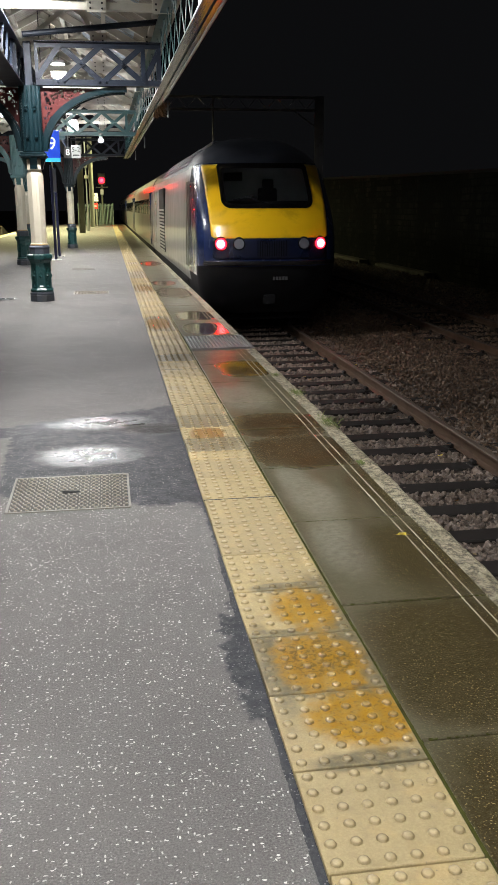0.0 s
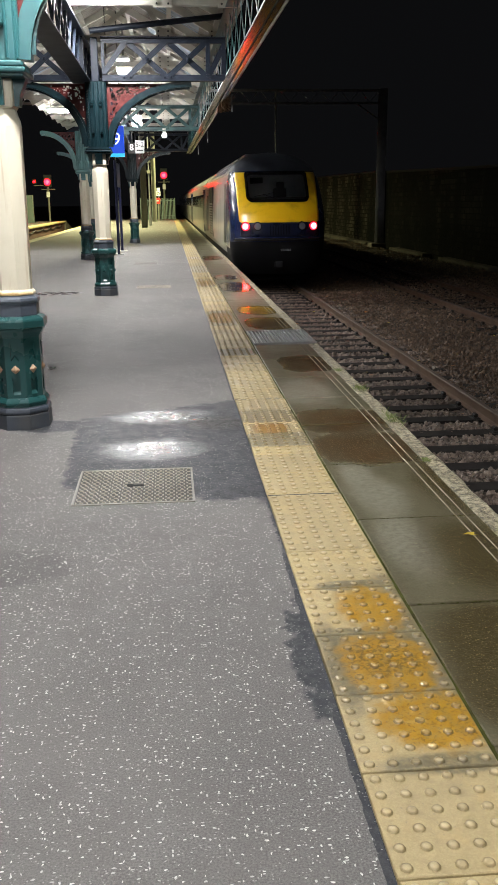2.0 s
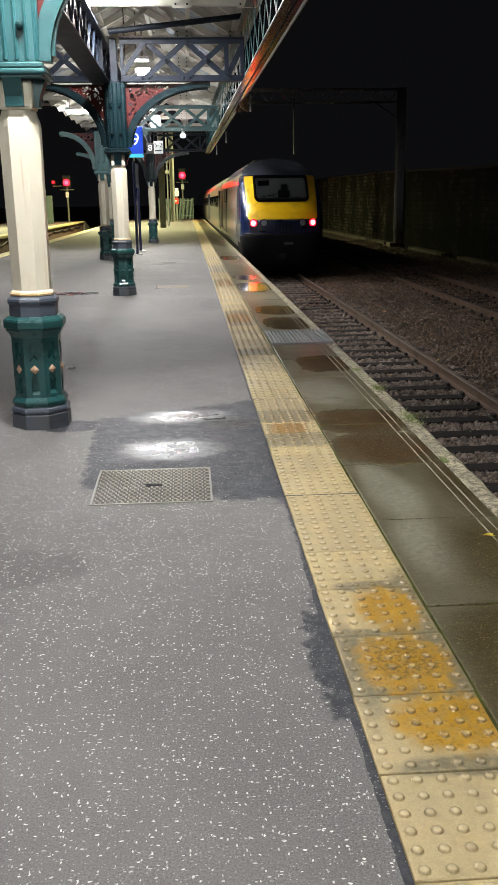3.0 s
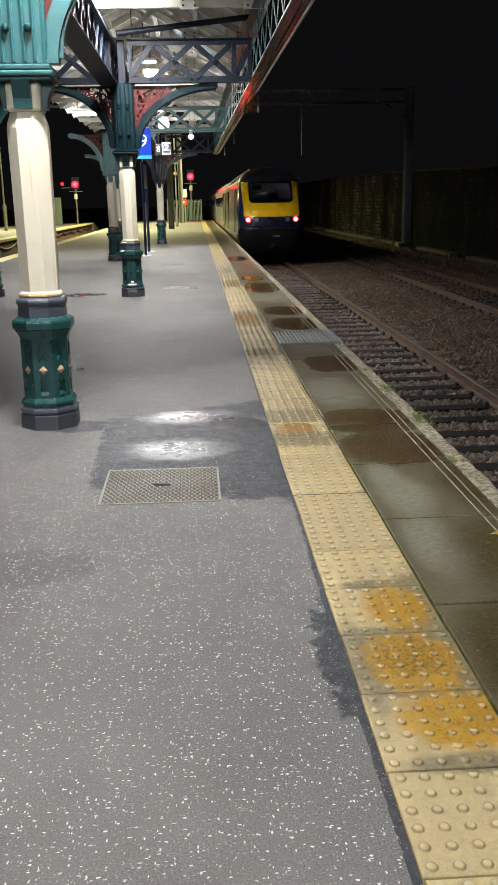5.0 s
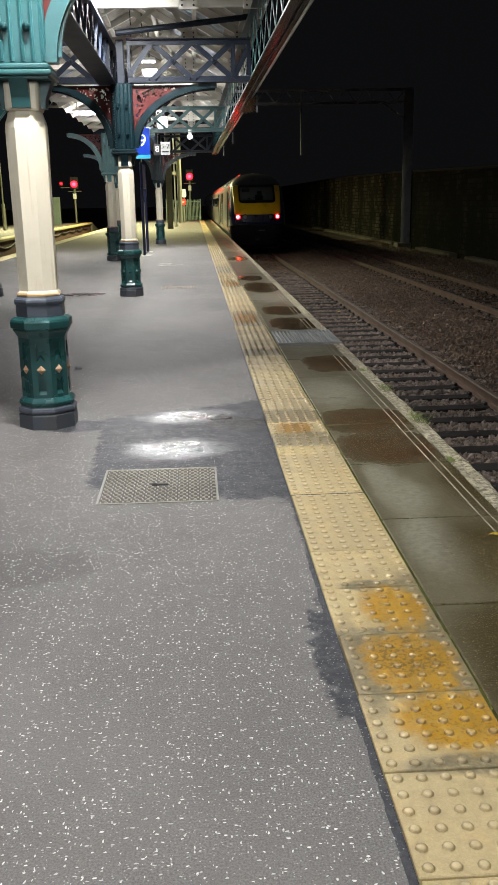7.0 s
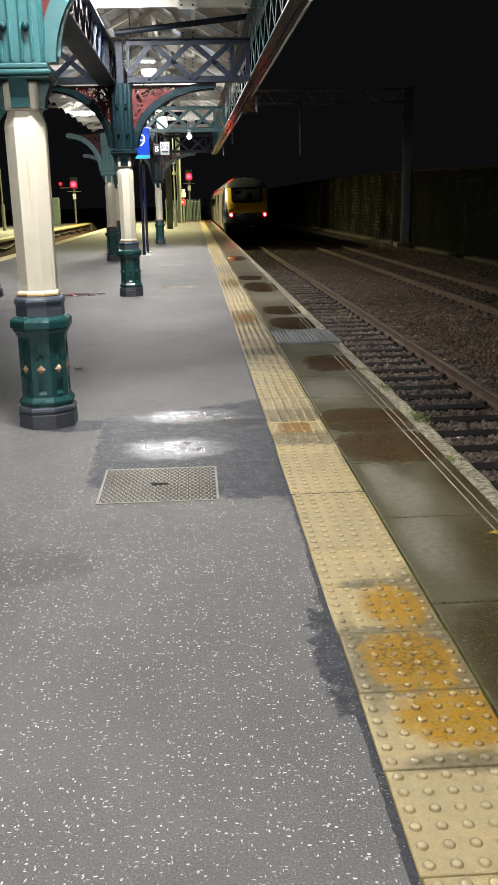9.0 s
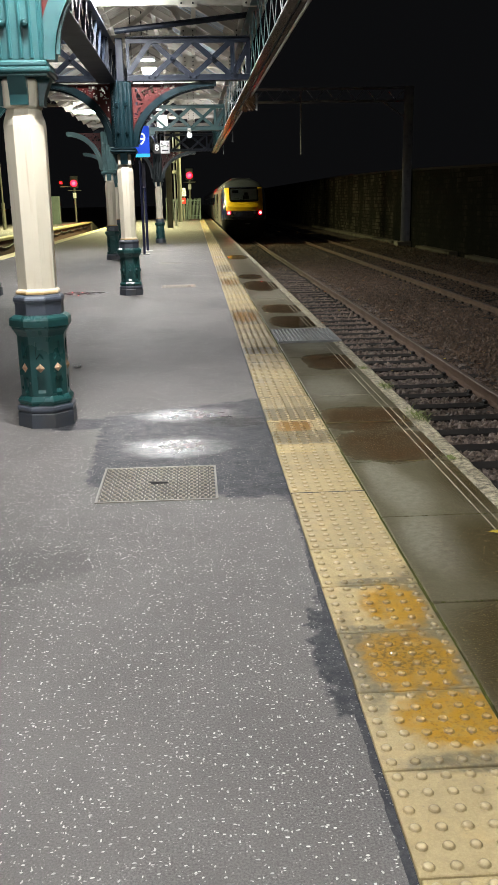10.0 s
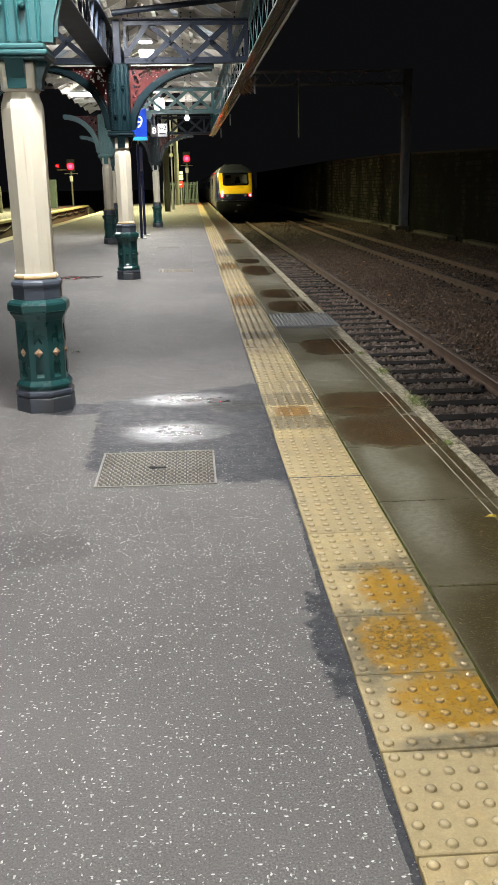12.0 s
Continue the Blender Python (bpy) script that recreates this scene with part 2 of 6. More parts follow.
def slab_material():
    k = Mat("wet_paving_stone")
    fine, mid, broad = k.noise(130.0, 3.0, 0.7), k.noise(8.0, 5.0, 0.95), k.noise(1.1, 3.0)
    rnd = k.random()
    puddle = k.most(k.blob(0.72, 4.42, 0.30, 0.34, 2.6, 0.26, 4, 0.75), k.blob(0.74, 3.70, 0.30, 0.36, 2.6, 0.26, 4, 0.75), k.blob(0.80, 6.75, 0.23, 0.40, 2.6, 0.26, 4, 0.75),
                    k.blob(0.78, 9.75, 0.28, 0.55, 2.6, 0.26, 4, 0.75), k.blob(0.76, 11.2, 0.26, 0.5, 2.6, 0.26, 4, 0.75), k.blob(0.72, 14.9, 0.28, 0.9, 2.6, 0.26, 4, 0.75),
                    k.blob(0.66, 17.0, 0.22, 0.55, 2.6, 0.26, 4, 0.75), k.blob(0.70, 23.8, 0.26, 0.9, 2.6, 0.26, 4, 0.75))
    brown = k.most(k.blob(0.76, 0.96, 0.36, 0.47, 3.0, 0.3, 5, 0.6), k.blob(0.90, 1.85, 0.28, 0.48, 2.0, 0.3, 4, 0.95), k.blob(0.72, 0.05, 0.36, 0.45, 3.0, 0.3, 5, 0.6), k.blob(0.98, 2.9, 0.14, 0.5, 2.0, 0.3, 4, 0.95))
    base = k.mix(k.ramp(fine, 0.3, 0.8), (0.062, 0.056, 0.031), (0.142, 0.128, 0.078))
    base = k.mix(k.math("MULTIPLY", rnd, 0.4), base, (0.105, 0.092, 0.062))
    base = k.mix(k.math("MULTIPLY", k.ramp(mid, 0.42, 0.72), 0.4), base, (0.055, 0.042, 0.022))
    # sheen on the wet slabs, painted in as pale grey patches
    pale = k.most(k.blob(0.58, 2.05, 0.13, 0.34, 2.0, 0.35, 6, 0.95), k.blob(0.60, 2.75, 0.14, 0.30, 2.0, 0.35, 6, 0.95), k.blob(0.62, 5.45, 0.22, 0.50, 2.2, 0.45, 8, 0.95), k.blob(0.55, 3.1, 0.09, 0.25, 2.2, 0.45, 8, 0.95),
                  k.blob(0.7, 7.7, 0.2, 0.25, 2.2, 0.45, 8, 0.95), k.blob(0.70, 13.0, 0.25, 0.7, 2.2, 0.45, 8, 0.95))
    base = k.mix(k.math("MULTIPLY", pale, k.ramp(k.noise(30.0, 4.0, 0.7), 0.3, 0.7, 0.16, 0.62)), base, (0.30, 0.29, 0.235))
    base = k.mix(k.math("MULTIPLY", puddle, k.ramp(k.noise(5.0, 5.0, 0.7), 0.3, 0.65, 0.35, 0.85)), base, (0.056, 0.024, 0.007))
    base = k.mix(k.math("MULTIPLY", brown, k.ramp(k.noise(45.0, 5.0, 0.8), 0.3, 0.65, 0.60, 1.0)), base, (0.030, 0.020, 0.004))
    # pale grit specks; glints of the wet brown slabs are put into their colour
    glitter = k.most(k.math("MULTIPLY", k.ramp(k.noise(90.0, 2.0), 0.66, 0.72), 0.9), k.math("MULTIPLY", k.ramp(k.noise(150.0, 2.0), 0.62, 0.69), k.math("ADD", 0.35, k.math("MULTIPLY", brown, 0.45))))
    base = k.mix(glitter, base, k.mix(brown, (0.24, 0.20, 0.12), (0.42, 0.34, 0.19)))
    rough = k.math("SUBTRACT", k.math("ADD", 0.20, k.math("MULTIPLY", mid, 0.24)), k.math("MULTIPLY", puddle, 0.26), clamp=True)
    rough = k.math("MAXIMUM", rough, 0.085)
    strength = k.math("MULTIPLY", k.math("SUBTRACT", 1.0, k.math("MULTIPLY", puddle, 0.93)), k.math("ADD", 0.24, k.math("MULTIPLY", brown, 0.34)))
    return k.done(base, rough, 0.0, k.bump(k.math("ADD", k.math("MULTIPLY", fine, 0.95), mid), strength, 0.004), Specular_IOR_Level=k.math("SUBTRACT", 0.5, k.math("MULTIPLY", brown, 0.30)))


def coping_material():
    k = Mat("worn_edge_stone")
    fine, mid, broad = k.noise(150.0, 3.0, 0.75), k.noise(24.0, 7.0, 0.85), k.noise(3.5, 4.0)
    drag = k.noise(9.0, 6.0, 0.75, k.stretch(3.2, 1.0, 1.0))
    base = k.mix(k.ramp(mid, 0.38, 0.60), (0.040, 0.032, 0.014), (0.60, 0.53, 0.36))
    base = k.mix(k.math("MULTIPLY", k.ramp(drag, 0.52, 0.62), 0.85), base, (0.070, 0.055, 0.024))
    base = k.mix(k.math("MULTIPLY", k.ramp(fine, 0.45, 0.8), 0.5), base, (0.56, 0.52, 0.42))
    base = k.mix(k.math("MULTIPLY", k.ramp(broad, 0.5, 0.7), 0.5), base, (0.09, 0.085, 0.03))
    return k.done(base, 0.55, 0.0, k.bump(k.math("ADD", fine, k.math("MULTIPLY", mid, 1.8)), 1.0, 0.009))


def ballast_material(name, c0, c1, c2):
    k = Mat(name)
    rnd, fine, broad = k.island(), k.noise(60.0, 4.0, 0.65), k.noise(1.3, 4.0)
    base = k.mix(rnd, c0, c1)
    base = k.mix(k.math("MULTIPLY", k.ramp(broad, 0.4, 0.7), 0.6), base, c2)
    base = k.mix(k.math("MULTIPLY", k.ramp(fine, 0.5, 0.8), 0.4), base, tuple(2 * c for c in c1))
    return k.done(base, 0.62, 0.0, k.bump(fine, 0.5, 0.006))


def ground_material():
    k = Mat("track_bed")
    vor = k.voronoi(22.0)
    fine, broad = k.noise(50.0, 4.0, 0.7), k.noise(0.6, 4.0)
    rnd = k.xyz(vor["Color"])[0]
    base = k.mix(rnd, (0.018, 0.012, 0.008), (0.070, 0.046, 0.030))
    base = k.mix(k.math("MULTIPLY", k.ramp(broad, 0.4, 0.7), 0.6), base, (0.024, 0.016, 0.010))
    leaf = k.voronoi(7.0)
    spot = k.math("MULTIPLY", k.ramp(leaf["Distance"], 0.16, 0.12), k.math("GREATER_THAN", k.xyz(leaf["Color"])[1], 0.86))
    base = k.mix(spot, base, (0.22, 0.15, 0.08))
    h = k.math("ADD", k.math("MULTIPLY", vor["Distance"], -1.2), k.math("MULTIPLY", fine, 0.4))
    return k.done(base, 0.72, 0.0, k.bump(h, 0.9, 0.03))


def masonry_material():
    k = Mat("old_stone_wall")
    x, y, z = k.xyz()
    comb = k.t.nodes.new("ShaderNodeCombineXYZ")
    k.put(comb.inputs[0], y)
    k.put(comb.inputs[1], z)
    br = k.t.nodes.new("ShaderNodeTexBrick")
    k.put(br.inputs["Vector"], comb.outputs[0])
    br.inputs["Scale"].default_value = 1.0
    br.inputs["Brick Width"].default_value, br.inputs["Row Height"].default_value = 0.55, 0.24
    br.inputs["Mortar Size"].default_value = 0.026
    br.inputs["Color1"].default_value = (0.016, 0.014, 0.010, 1)
    br.inputs["Color2"].default_value = (0.070, 0.063, 0.046, 1)
    br.inputs["Mortar"].default_value = (0.008, 0.007, 0.006, 1)
    run = k.noise(1.0, 6.0, 0.7, k.stretch(0.5, 0.45, 0.22))
    fine = k.noise(9.0, 5.0, 0.7)
    base = k.mix(k.math("MULTIPLY", k.ramp(run, 0.44, 0.56), 0.93), br.outputs["Color"], (0.008, 0.008, 0.006))
    base = k.mix(k.math("MULTIPLY", k.ramp(fine, 0.5, 0.75), 0.5), base, (0.060, 0.056, 0.040))
    # nearer stretch painted almost black: shade put in where the lamps' light fades
    darkened = k.ramp(k.math("ADD", y, k.math("MULTIPLY", k.math("SUBTRACT", k.noise(0.5, 5.0, 0.65), 0.5), 16.0)), 58.0, 50.0)
    base = k.mix(k.math("MULTIPLY", darkened, k.ramp(k.noise(0.7, 5.0, 0.7, k.stretch(1.0, 1.0, 0.3)), 0.35, 0.7, 0.97, 0.60)), base, (0.005, 0.006, 0.005))
    h = k.math("ADD", k.math("MULTIPLY", br.outputs["Fac"], -1.0), fine)
    return k.done(base, 0.9, 0.0, k.bump(h, 0.8, 0.03), Specular_IOR_Level=0.04)


def roof_board_material():
    k = Mat("roof_boards")
    x, y, z = k.xyz()
    seam = k.ramp(k.math("ABSOLUTE", k.math("SUBTRACT", k.math("FRACT", k.math("MULTIPLY", y, 6.5)), 0.5)), 0.44, 0.49)
    grime = k.noise(2.5, 5.0, 0.65)
    base = k.mix(k.ramp(grime, 0.35, 0.7), (0.36, 0.315, 0.255), (0.20, 0.17, 0.14))
    base = k.mix(k.math("MULTIPLY", seam, 0.6), base, (0.12, 0.10, 0.08))
    return k.done(base, 0.6, 0.0, k.bump(k.math("MULTIPLY", seam, -1.0), 0.5, 0.01))


def train_side_material(name, color, rough):
    k = Mat(name)
    v = k.tc.outputs["Object"]
    x, y, z = k.xyz(v)
    streak = k.noise(1.0, 5.0, 0.6, k.stretch(2.0, 5.0, 0.7, v))
    fine = k.noise(90.0, 2.0, 0.5, v)
    base = k.mix(k.math("MULTIPLY", k.ramp(streak, 0.45, 0.75), 0.55), color, tuple(0.35 * c for c in color))
    r = k.math("ADD", rough - 0.06, k.math("MULTIPLY", streak, 0.2))
    return k.done(base, r, 0.0, k.bump(k.noise(3.0, 2.0, 0.5, v), 0.08, 0.02), Coat_Weight=0.5, Coat_Roughness=0.12)


ASPHALT, TACTILE, SLAB, COPING = asphalt_material(), tactile_material(), slab_material(), coping_material()
BALLAST = ballast_material("ballast_stone", (0.052, 0.040, 0.033), (0.225, 0.172, 0.138), (0.095, 0.066, 0.050))
GRAVEL = ballast_material("brown_gravel", (0.030, 0.019, 0.012), (0.170, 0.108, 0.066), (0.055, 0.034, 0.020))
BED, MASONRY, BOARDS = ground_material(), masonry_material(), roof_board_material()
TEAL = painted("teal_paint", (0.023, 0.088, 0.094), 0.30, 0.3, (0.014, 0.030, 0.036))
# the same teal painted as lit, for the third column and its girder
TEAL_LIT = painted("teal_paint_lit", (0.060, 0.145, 0.146), 0.38, 0.25)
TEAL_DARK = painted("teal_paint_dark", (0.015, 0.066, 0.065), 0.26, 0.3, (0.008, 0.016, 0.018), bump=0.4, spec=0.6)
# shade put into the colour of teal ironwork; also dark pipe and gable paint
DARK_SHADED = painted("dark_and_shaded_paint", (0.011, 0.015, 0.024), 0.46, 0.2, (0.014, 0.014, 0.016), spec=0.16)
# the second and last columns' teal ironwork with shade painted in
TEAL_SHADED = painted("teal_paint_shaded", (0.004, 0.014, 0.018), 0.30, 0.2, (0.005, 0.008, 0.009), bump=0.35, spec=0.24)
BAND = painted("slate_band_paint", (0.070, 0.082, 0.105), 0.33, 0.3, (0.03, 0.03, 0.035))
PLINTH = painted("plinth_paint", (0.046, 0.056, 0.072), 0.42, 0.45, (0.085, 0.07, 0.05))
def cream_material():
    """Thick glossy cream paint, with ochre streaks run down from above and chips."""
    k = Mat("cream_paint")
    v = k.tc.outputs["Object"]
    z = k.xyz(v)[2]
    run = k.noise(1.0, 5.0, 0.65, k.stretch(26.0, 26.0, 0.9, v))
    fine, blot = k.noise(60.0, 3.0, 0.6, v), k.noise(5.0, 5.0, 0.6, v)
    c = k.mix(k.math("MULTIPLY", k.ramp(run, 0.54, 0.72), 0.55), (0.74, 0.68, 0.54), (0.44, 0.29, 0.13))
    c = k.mix(k.math("MULTIPLY", k.ramp(blot, 0.5, 0.8), 0.25), c, (0.50, 0.43, 0.30))
    foot = k.math("MULTIPLY", k.ramp(z, 0.965, 0.93), k.ramp(blot, 0.3, 0.6, 0.4, 0.9))
    c = k.mix(foot, c, (0.58, 0.36, 0.12))
    return k.done(c, k.math("ADD", 0.26, k.math("MULTIPLY", blot, 0.18)), 0.0, k.bump(k.math("ADD", k.math("MULTIPLY", fine, 0.6), blot), 0.25, 0.003))


CREAM = cream_material()
WHITE = painted("off_white_paint", (0.56, 0.53, 0.46), 0.5, 0.4, (0.25, 0.22, 0.18))
RED = painted("oxide_red_paint", (0.066, 0.008, 0.007), 0.40, 0.3, (0.045, 0.008, 0.007), spec=0.25)
GOLD = painted("copper_boss", (0.40, 0.26, 0.16), 0.4, 0.4)
IRON = painted("dark_iron", (0.030, 0.030, 0.031), 0.5, 0.5, (0.06, 0.035, 0.02), 0.3)
RAIL = painted("rusty_rail", (0.13, 0.082, 0.054), 0.5, 0.5, (0.03, 0.02, 0.015), 0.5)
RAILTOP = painted("worn_rail_head", (0.125, 0.095, 0.074), 0.60, 0.5, (0.07, 0.045, 0.03), 0.5)
GRATE = painted("worn_galvanised_bars", (0.40, 0.41, 0.41), 0.38, 0.4, (0.16, 0.14, 0.11), 0.25)
STEEL = painted("galvanised_steel", (0.34, 0.35, 0.36), 0.36, 0.4, (0.12, 0.11, 0.10), 0.8)
# plate darkened for the shade between lozenges, these lightened for their glints
COVER = painted("cover_plate", (0.034, 0.028, 0.023), 0.55, 0.6, (0.022, 0.015, 0.010), 0.0, 25.0, spec=0.3)
CHEQUER = painted("chequer_worn_lit_steel", (0.27, 0.235, 0.19), 0.34, 0.5, (0.09, 0.07, 0.05), 0.3, 25.0)
COVER_RIM = painted("cover_rim_steel", (0.20, 0.185, 0.165), 0.42, 0.5, (0.08, 0.06, 0.04), 0.5)
SLEEPER = painted("old_sleeper", (0.015, 0.013, 0.012), 0.62, 0.5, (0.026, 0.021, 0.017), 0.0, 25.0, 0.5, spec=0.2)
CONCRETE = painted("platform_wall", (0.16, 0.14, 0.11), 0.8, 0.6, (0.05, 0.045, 0.035), 0.0, 20.0, 0.6)
BRICKWALL = painted("dark_brick", (0.12, 0.065, 0.045), 0.8, 0.7, (0.04, 0.03, 0.025), 0.0, 20.0, 0.6)
INLAY = painted("pale_inlay", (0.34, 0.31, 0.25), 0.5, 0.9, (0.16, 0.13, 0.08))
YELLOWLINE = painted("yellow_edge_paving", (0.55, 0.48, 0.24), 0.6, 0.4, (0.25, 0.2, 0.1))
POST = painted("post_cream_grey", (0.18, 0.18, 0.14), 0.5, 0.4)
SIGN_TEXT = glowing("lit_sign_white", (0.9, 0.95, 1.0), 0.5)
SIGN_BAND = glowing("lit_sign_cyan", (0.03, 0.35, 0.60), 0.6)
SIGN_LIT = glowing("lit_sign_blue", (0.006, 0.045, 0.42), 0.55)
SIGNPLATE = painted("sign_plate", (0.42, 0.42, 0.41), 0.5, 0.1)
SIGNWHITE = painted("sign_white", (0.80, 0.80, 0.78), 0.35, 0.05)
BLACK = painted("signal_black", (0.012, 0.012, 0.012), 0.5, 0.2)
REDSIGN = painted("sign_red", (0.62, 0.04, 0.03), 0.4, 0.1)
FENCE = painted("fence_green", (0.12, 0.16, 0.135), 0.45, 0.3)
LEAF_Y = painted("leaf_yellow", (0.62, 0.50, 0.06), 0.5, 0.3)
LEAF_O = painted("leaf_orange", (0.45, 0.20, 0.05), 0.5, 0.3)
WEED = painted("weed_green", (0.13, 0.17, 0.035), 0.6, 0.4, (0.10, 0.09, 0.03))
MOSS = painted("moss", (0.050, 0.054, 0.012), 0.9, 1.0, (0.022, 0.017, 0.009), coarse=7.0, spec=0.1)
TAR = painted("joint_dirt", (0.018, 0.015, 0.012), 0.6, 0.4)
T_YELLOW = train_side_material("train_yellow", (0.76, 0.45, 0.008), 0.30)
T_BLUE = train_side_material("train_blue", (0.008, 0.017, 0.062), 0.22)
T_SILVER = train_side_material("train_silver", (0.21, 0.205, 0.19), 0.34)
T_PANEL = train_side_material("train_lamp_panel", (0.004, 0.008, 0.030), 0.25)
T_ROOF = train_side_material("train_roof", (0.028, 0.032, 0.042), 0.40)
T_UNDER = painted("train_underframe", (0.006, 0.006, 0.007), 0.75, 0.5, (0.012, 0.010, 0.008), spec=0.15)
T_PLATE = painted("plate_grey", (0.06, 0.06, 0.065), 0.5, 0.3)
T_BLACK = painted("train_black_gloss", (0.010, 0.010, 0.012), 0.18, 0.1, (0.02, 0.02, 0.02))
T_DULL = painted("lamp_lens_unlit", (0.15, 0.15, 0.175), 0.15, 0.3)
T_CABIN = painted("cabin_lining", (0.42, 0.42, 0.43), 0.6, 0.3)
T_SEAT = painted("seat_cloth", (0.014, 0.014, 0.016), 0.8, 0.2)
TAIL = glowing("tail_lamp", (1.0, 0.0010, 0.003), 36.0)
SIGNAL = glowing("signal_lamp", (1.0, 0.0003, 0.0012), 110.0)
TAIL_CORE = glowing("tail_lamp_core", (1.0, 0.075, 0.085), 11.0)
SIGNAL_CORE = glowing("signal_lamp_core", (1.0, 0.014, 0.019), 14.0)
TUBE = glowing("fluorescent_tube", (0.975, 0.985, 0.99), 130.0)
# added glow, as large as the glare round the canopy lamps
GLARE = glowing("lamp_glare", (0.95, 0.985, 1.0), 14.0)
BULB = glowing("globe_bulb", (0.95, 1.0, 0.97), 14.0)
_g = Mat("window_glass")
GLASS = _g.done((0.9, 0.95, 0.97), 0.03, 0.0, None, Transmission_Weight=1.0, IOR=1.25)
_g = Mat("coach_window")
DARKGLASS = _g.done((0.010, 0.011, 0.012), 0.06, 0.0, None)
_g = Mat("roof_glazing")
SKYLIGHT = _g.done(_g.mix(_g.ramp(_g.noise(3.0, 4.0), 0.4, 0.7), (0.62, 0.72, 0.82), (0.40, 0.45, 0.50)), 0.25, 0.0, None)


# ---------------------------------------------------------------- mesh helpers
def mesh_of(name, bm, mat, smooth=False):
    me = bpy.data.meshes.new(name)
    bmesh.ops.recalc_face_normals(bm, faces=bm.faces[:])
    bm.to_mesh(me)
    bm.free()
    me.materials.append(mat)
    if smooth:
        for p in me.polygons:
            p.use_smooth = True
    return me


def part(name, bm, mat, parent=None, label="", smooth=False, m=None):
    """One mesh object made from a bmesh, under a thing or a part."""
    ob = new(name, bm if isinstance(bm, bpy.types.Mesh) else mesh_of(name, bm, mat, smooth))
    if parent:
        ob.parent = parent
    if m is not None:
        ob.matrix_basis = m
    return tagged(ob, label)


def thing(name, label, category, group="", kind="", m=None):
    ob = tagged(new(name), label, category, group, kind)
    ob.empty_display_size = 0.2
    if m is not None:
        ob.matrix_basis = m
    return ob


def box(bm, x0, x1, y0, y1, z0, z1, bevel=0.0, seg=1):
    made = bmesh.ops.create_cube(bm, size=1.0)["verts"]
    for v in made:
        v.co = Vector(((x0 + x1) / 2 + v.co.x * (x1 - x0), (y0 + y1) / 2 + v.co.y * (y1 - y0), (z0 + z1) / 2 + v.co.z * (z1 - z0)))
    if bevel:
        edges = list({e for v in made for e in v.link_edges})
        bmesh.ops.bevel(bm, geom=edges, offset=bevel, segments=seg, profile=0.5, affect="EDGES")
    return bm


def new_box(*a, **k):
    return box(bmesh.new(), *a, **k)


def tube(bm, p, q, r, n=8, r2=None):
    p, q = Vector(p), Vector(q)
    made = bmesh.ops.create_cone(bm, cap_ends=True, segments=n, radius1=r, radius2=r if r2 is None else r2, depth=(q - p).length)["verts"]
    m = Matrix.Translation((p + q) / 2) @ (q - p).to_track_quat("Z", "Y").to_matrix().to_4x4()
    bmesh.ops.transform(bm, matrix=m, verts=made)
    return bm


def bar(bm, p, q, w, h, up=(0, 0, 1)):
    """A bar of w x h from p to q."""
    p, q = Vector(p), Vector(q)
    made = bmesh.ops.create_cube(bm, size=1.0)["verts"]
    d = (q - p).normalized()
    side = d.cross(Vector(up)).normalized()
    top = side.cross(d)
    for v in made:
        v.co = (p + q) / 2 + d * v.co.x * (q - p).length + side * v.co.y * w + top * v.co.z * h
    return bm


def loft(bm, rings, caps=True):
    rows = [[bm.verts.new(p) for p in ring] for ring in rings]
    n = len(rows[0])
    for a, b in zip(rows, rows[1:]):
        for i in range(n):
            bm.faces.new((a[i], a[(i + 1) % n], b[(i + 1) % n], b[i]))
    if caps:
        bm.faces.new(rows[0])
        bm.faces.new(rows[-1])
    return bm


def octagon(w, z, turn=22.5):
    r = w / 2 / math.cos(math.pi / 8)
    return [(r * math.cos(radians(45 * i + turn)), r * math.sin(radians(45 * i + turn)), z) for i in range(8)]


def octa(*levels):
    return loft(bmesh.new(), [octagon(w, z) for w, z in levels])


def ring(bm, centre, r, t, n=12, axis="y"):
    """A thin square-section ring."""
    c = Vector(centre)
    loops = []
    for i in range(n):
        a = 2 * math.pi * i / n
        d = Vector((math.cos(a), 0, math.sin(a))) if axis == "y" else Vector((0, math.cos(a), math.sin(a)))
        o = Vector((0, 1, 0)) if axis == "y" else Vector((1, 0, 0))
        loops.append([bm.verts.new(c + d * (r + s * t) + o * u * t) for s, u in ((-1, -1), (1, -1), (1, 1), (-1, 1))])
    for i in range(n):
        a, b = loops[i], loops[(i + 1) % n]
        for j in range(4):
            bm.faces.new((a[j], a[(j + 1) % 4], b[(j + 1) % 4], b[j]))
    return bm


def glyphs(text, size, mat, parent, m, name="lettering"):
    """Raised characters in the built-in font, as a mesh."""
    cu = bpy.data.curves.new(name, "FONT")
    cu.body, cu.size, cu.extrude, cu.align_x, cu.align_y = text, size, 0.002, "CENTER", "CENTER"
    tmp = bpy.data.objects.new(name, cu)
    me = bpy.data.meshes.new_from_object(tmp)
    bpy.data.objects.remove(tmp)
    me.materials.clear()
    me.materials.append(mat)
    return part(name, me, mat, parent, m=m)


# ---------------------------------------------------------------- ground and platforms
def structure(name, bm, mat, label, category):
    return tagged(part(name, bm, mat), label, category, kind="structure")


def build_ground():
    bm = bmesh.new()
    bmesh.ops.create_grid(bm, x_segments=1, y_segments=1, size=0.5)
    for v in bm.verts:
        v.co = Vector((v.co.x * 1200, v.co.y * 1200 + 300, -1.16))
    structure("ground", bm, BED, "dark brown track bed of gravel and fallen leaves", "ground")


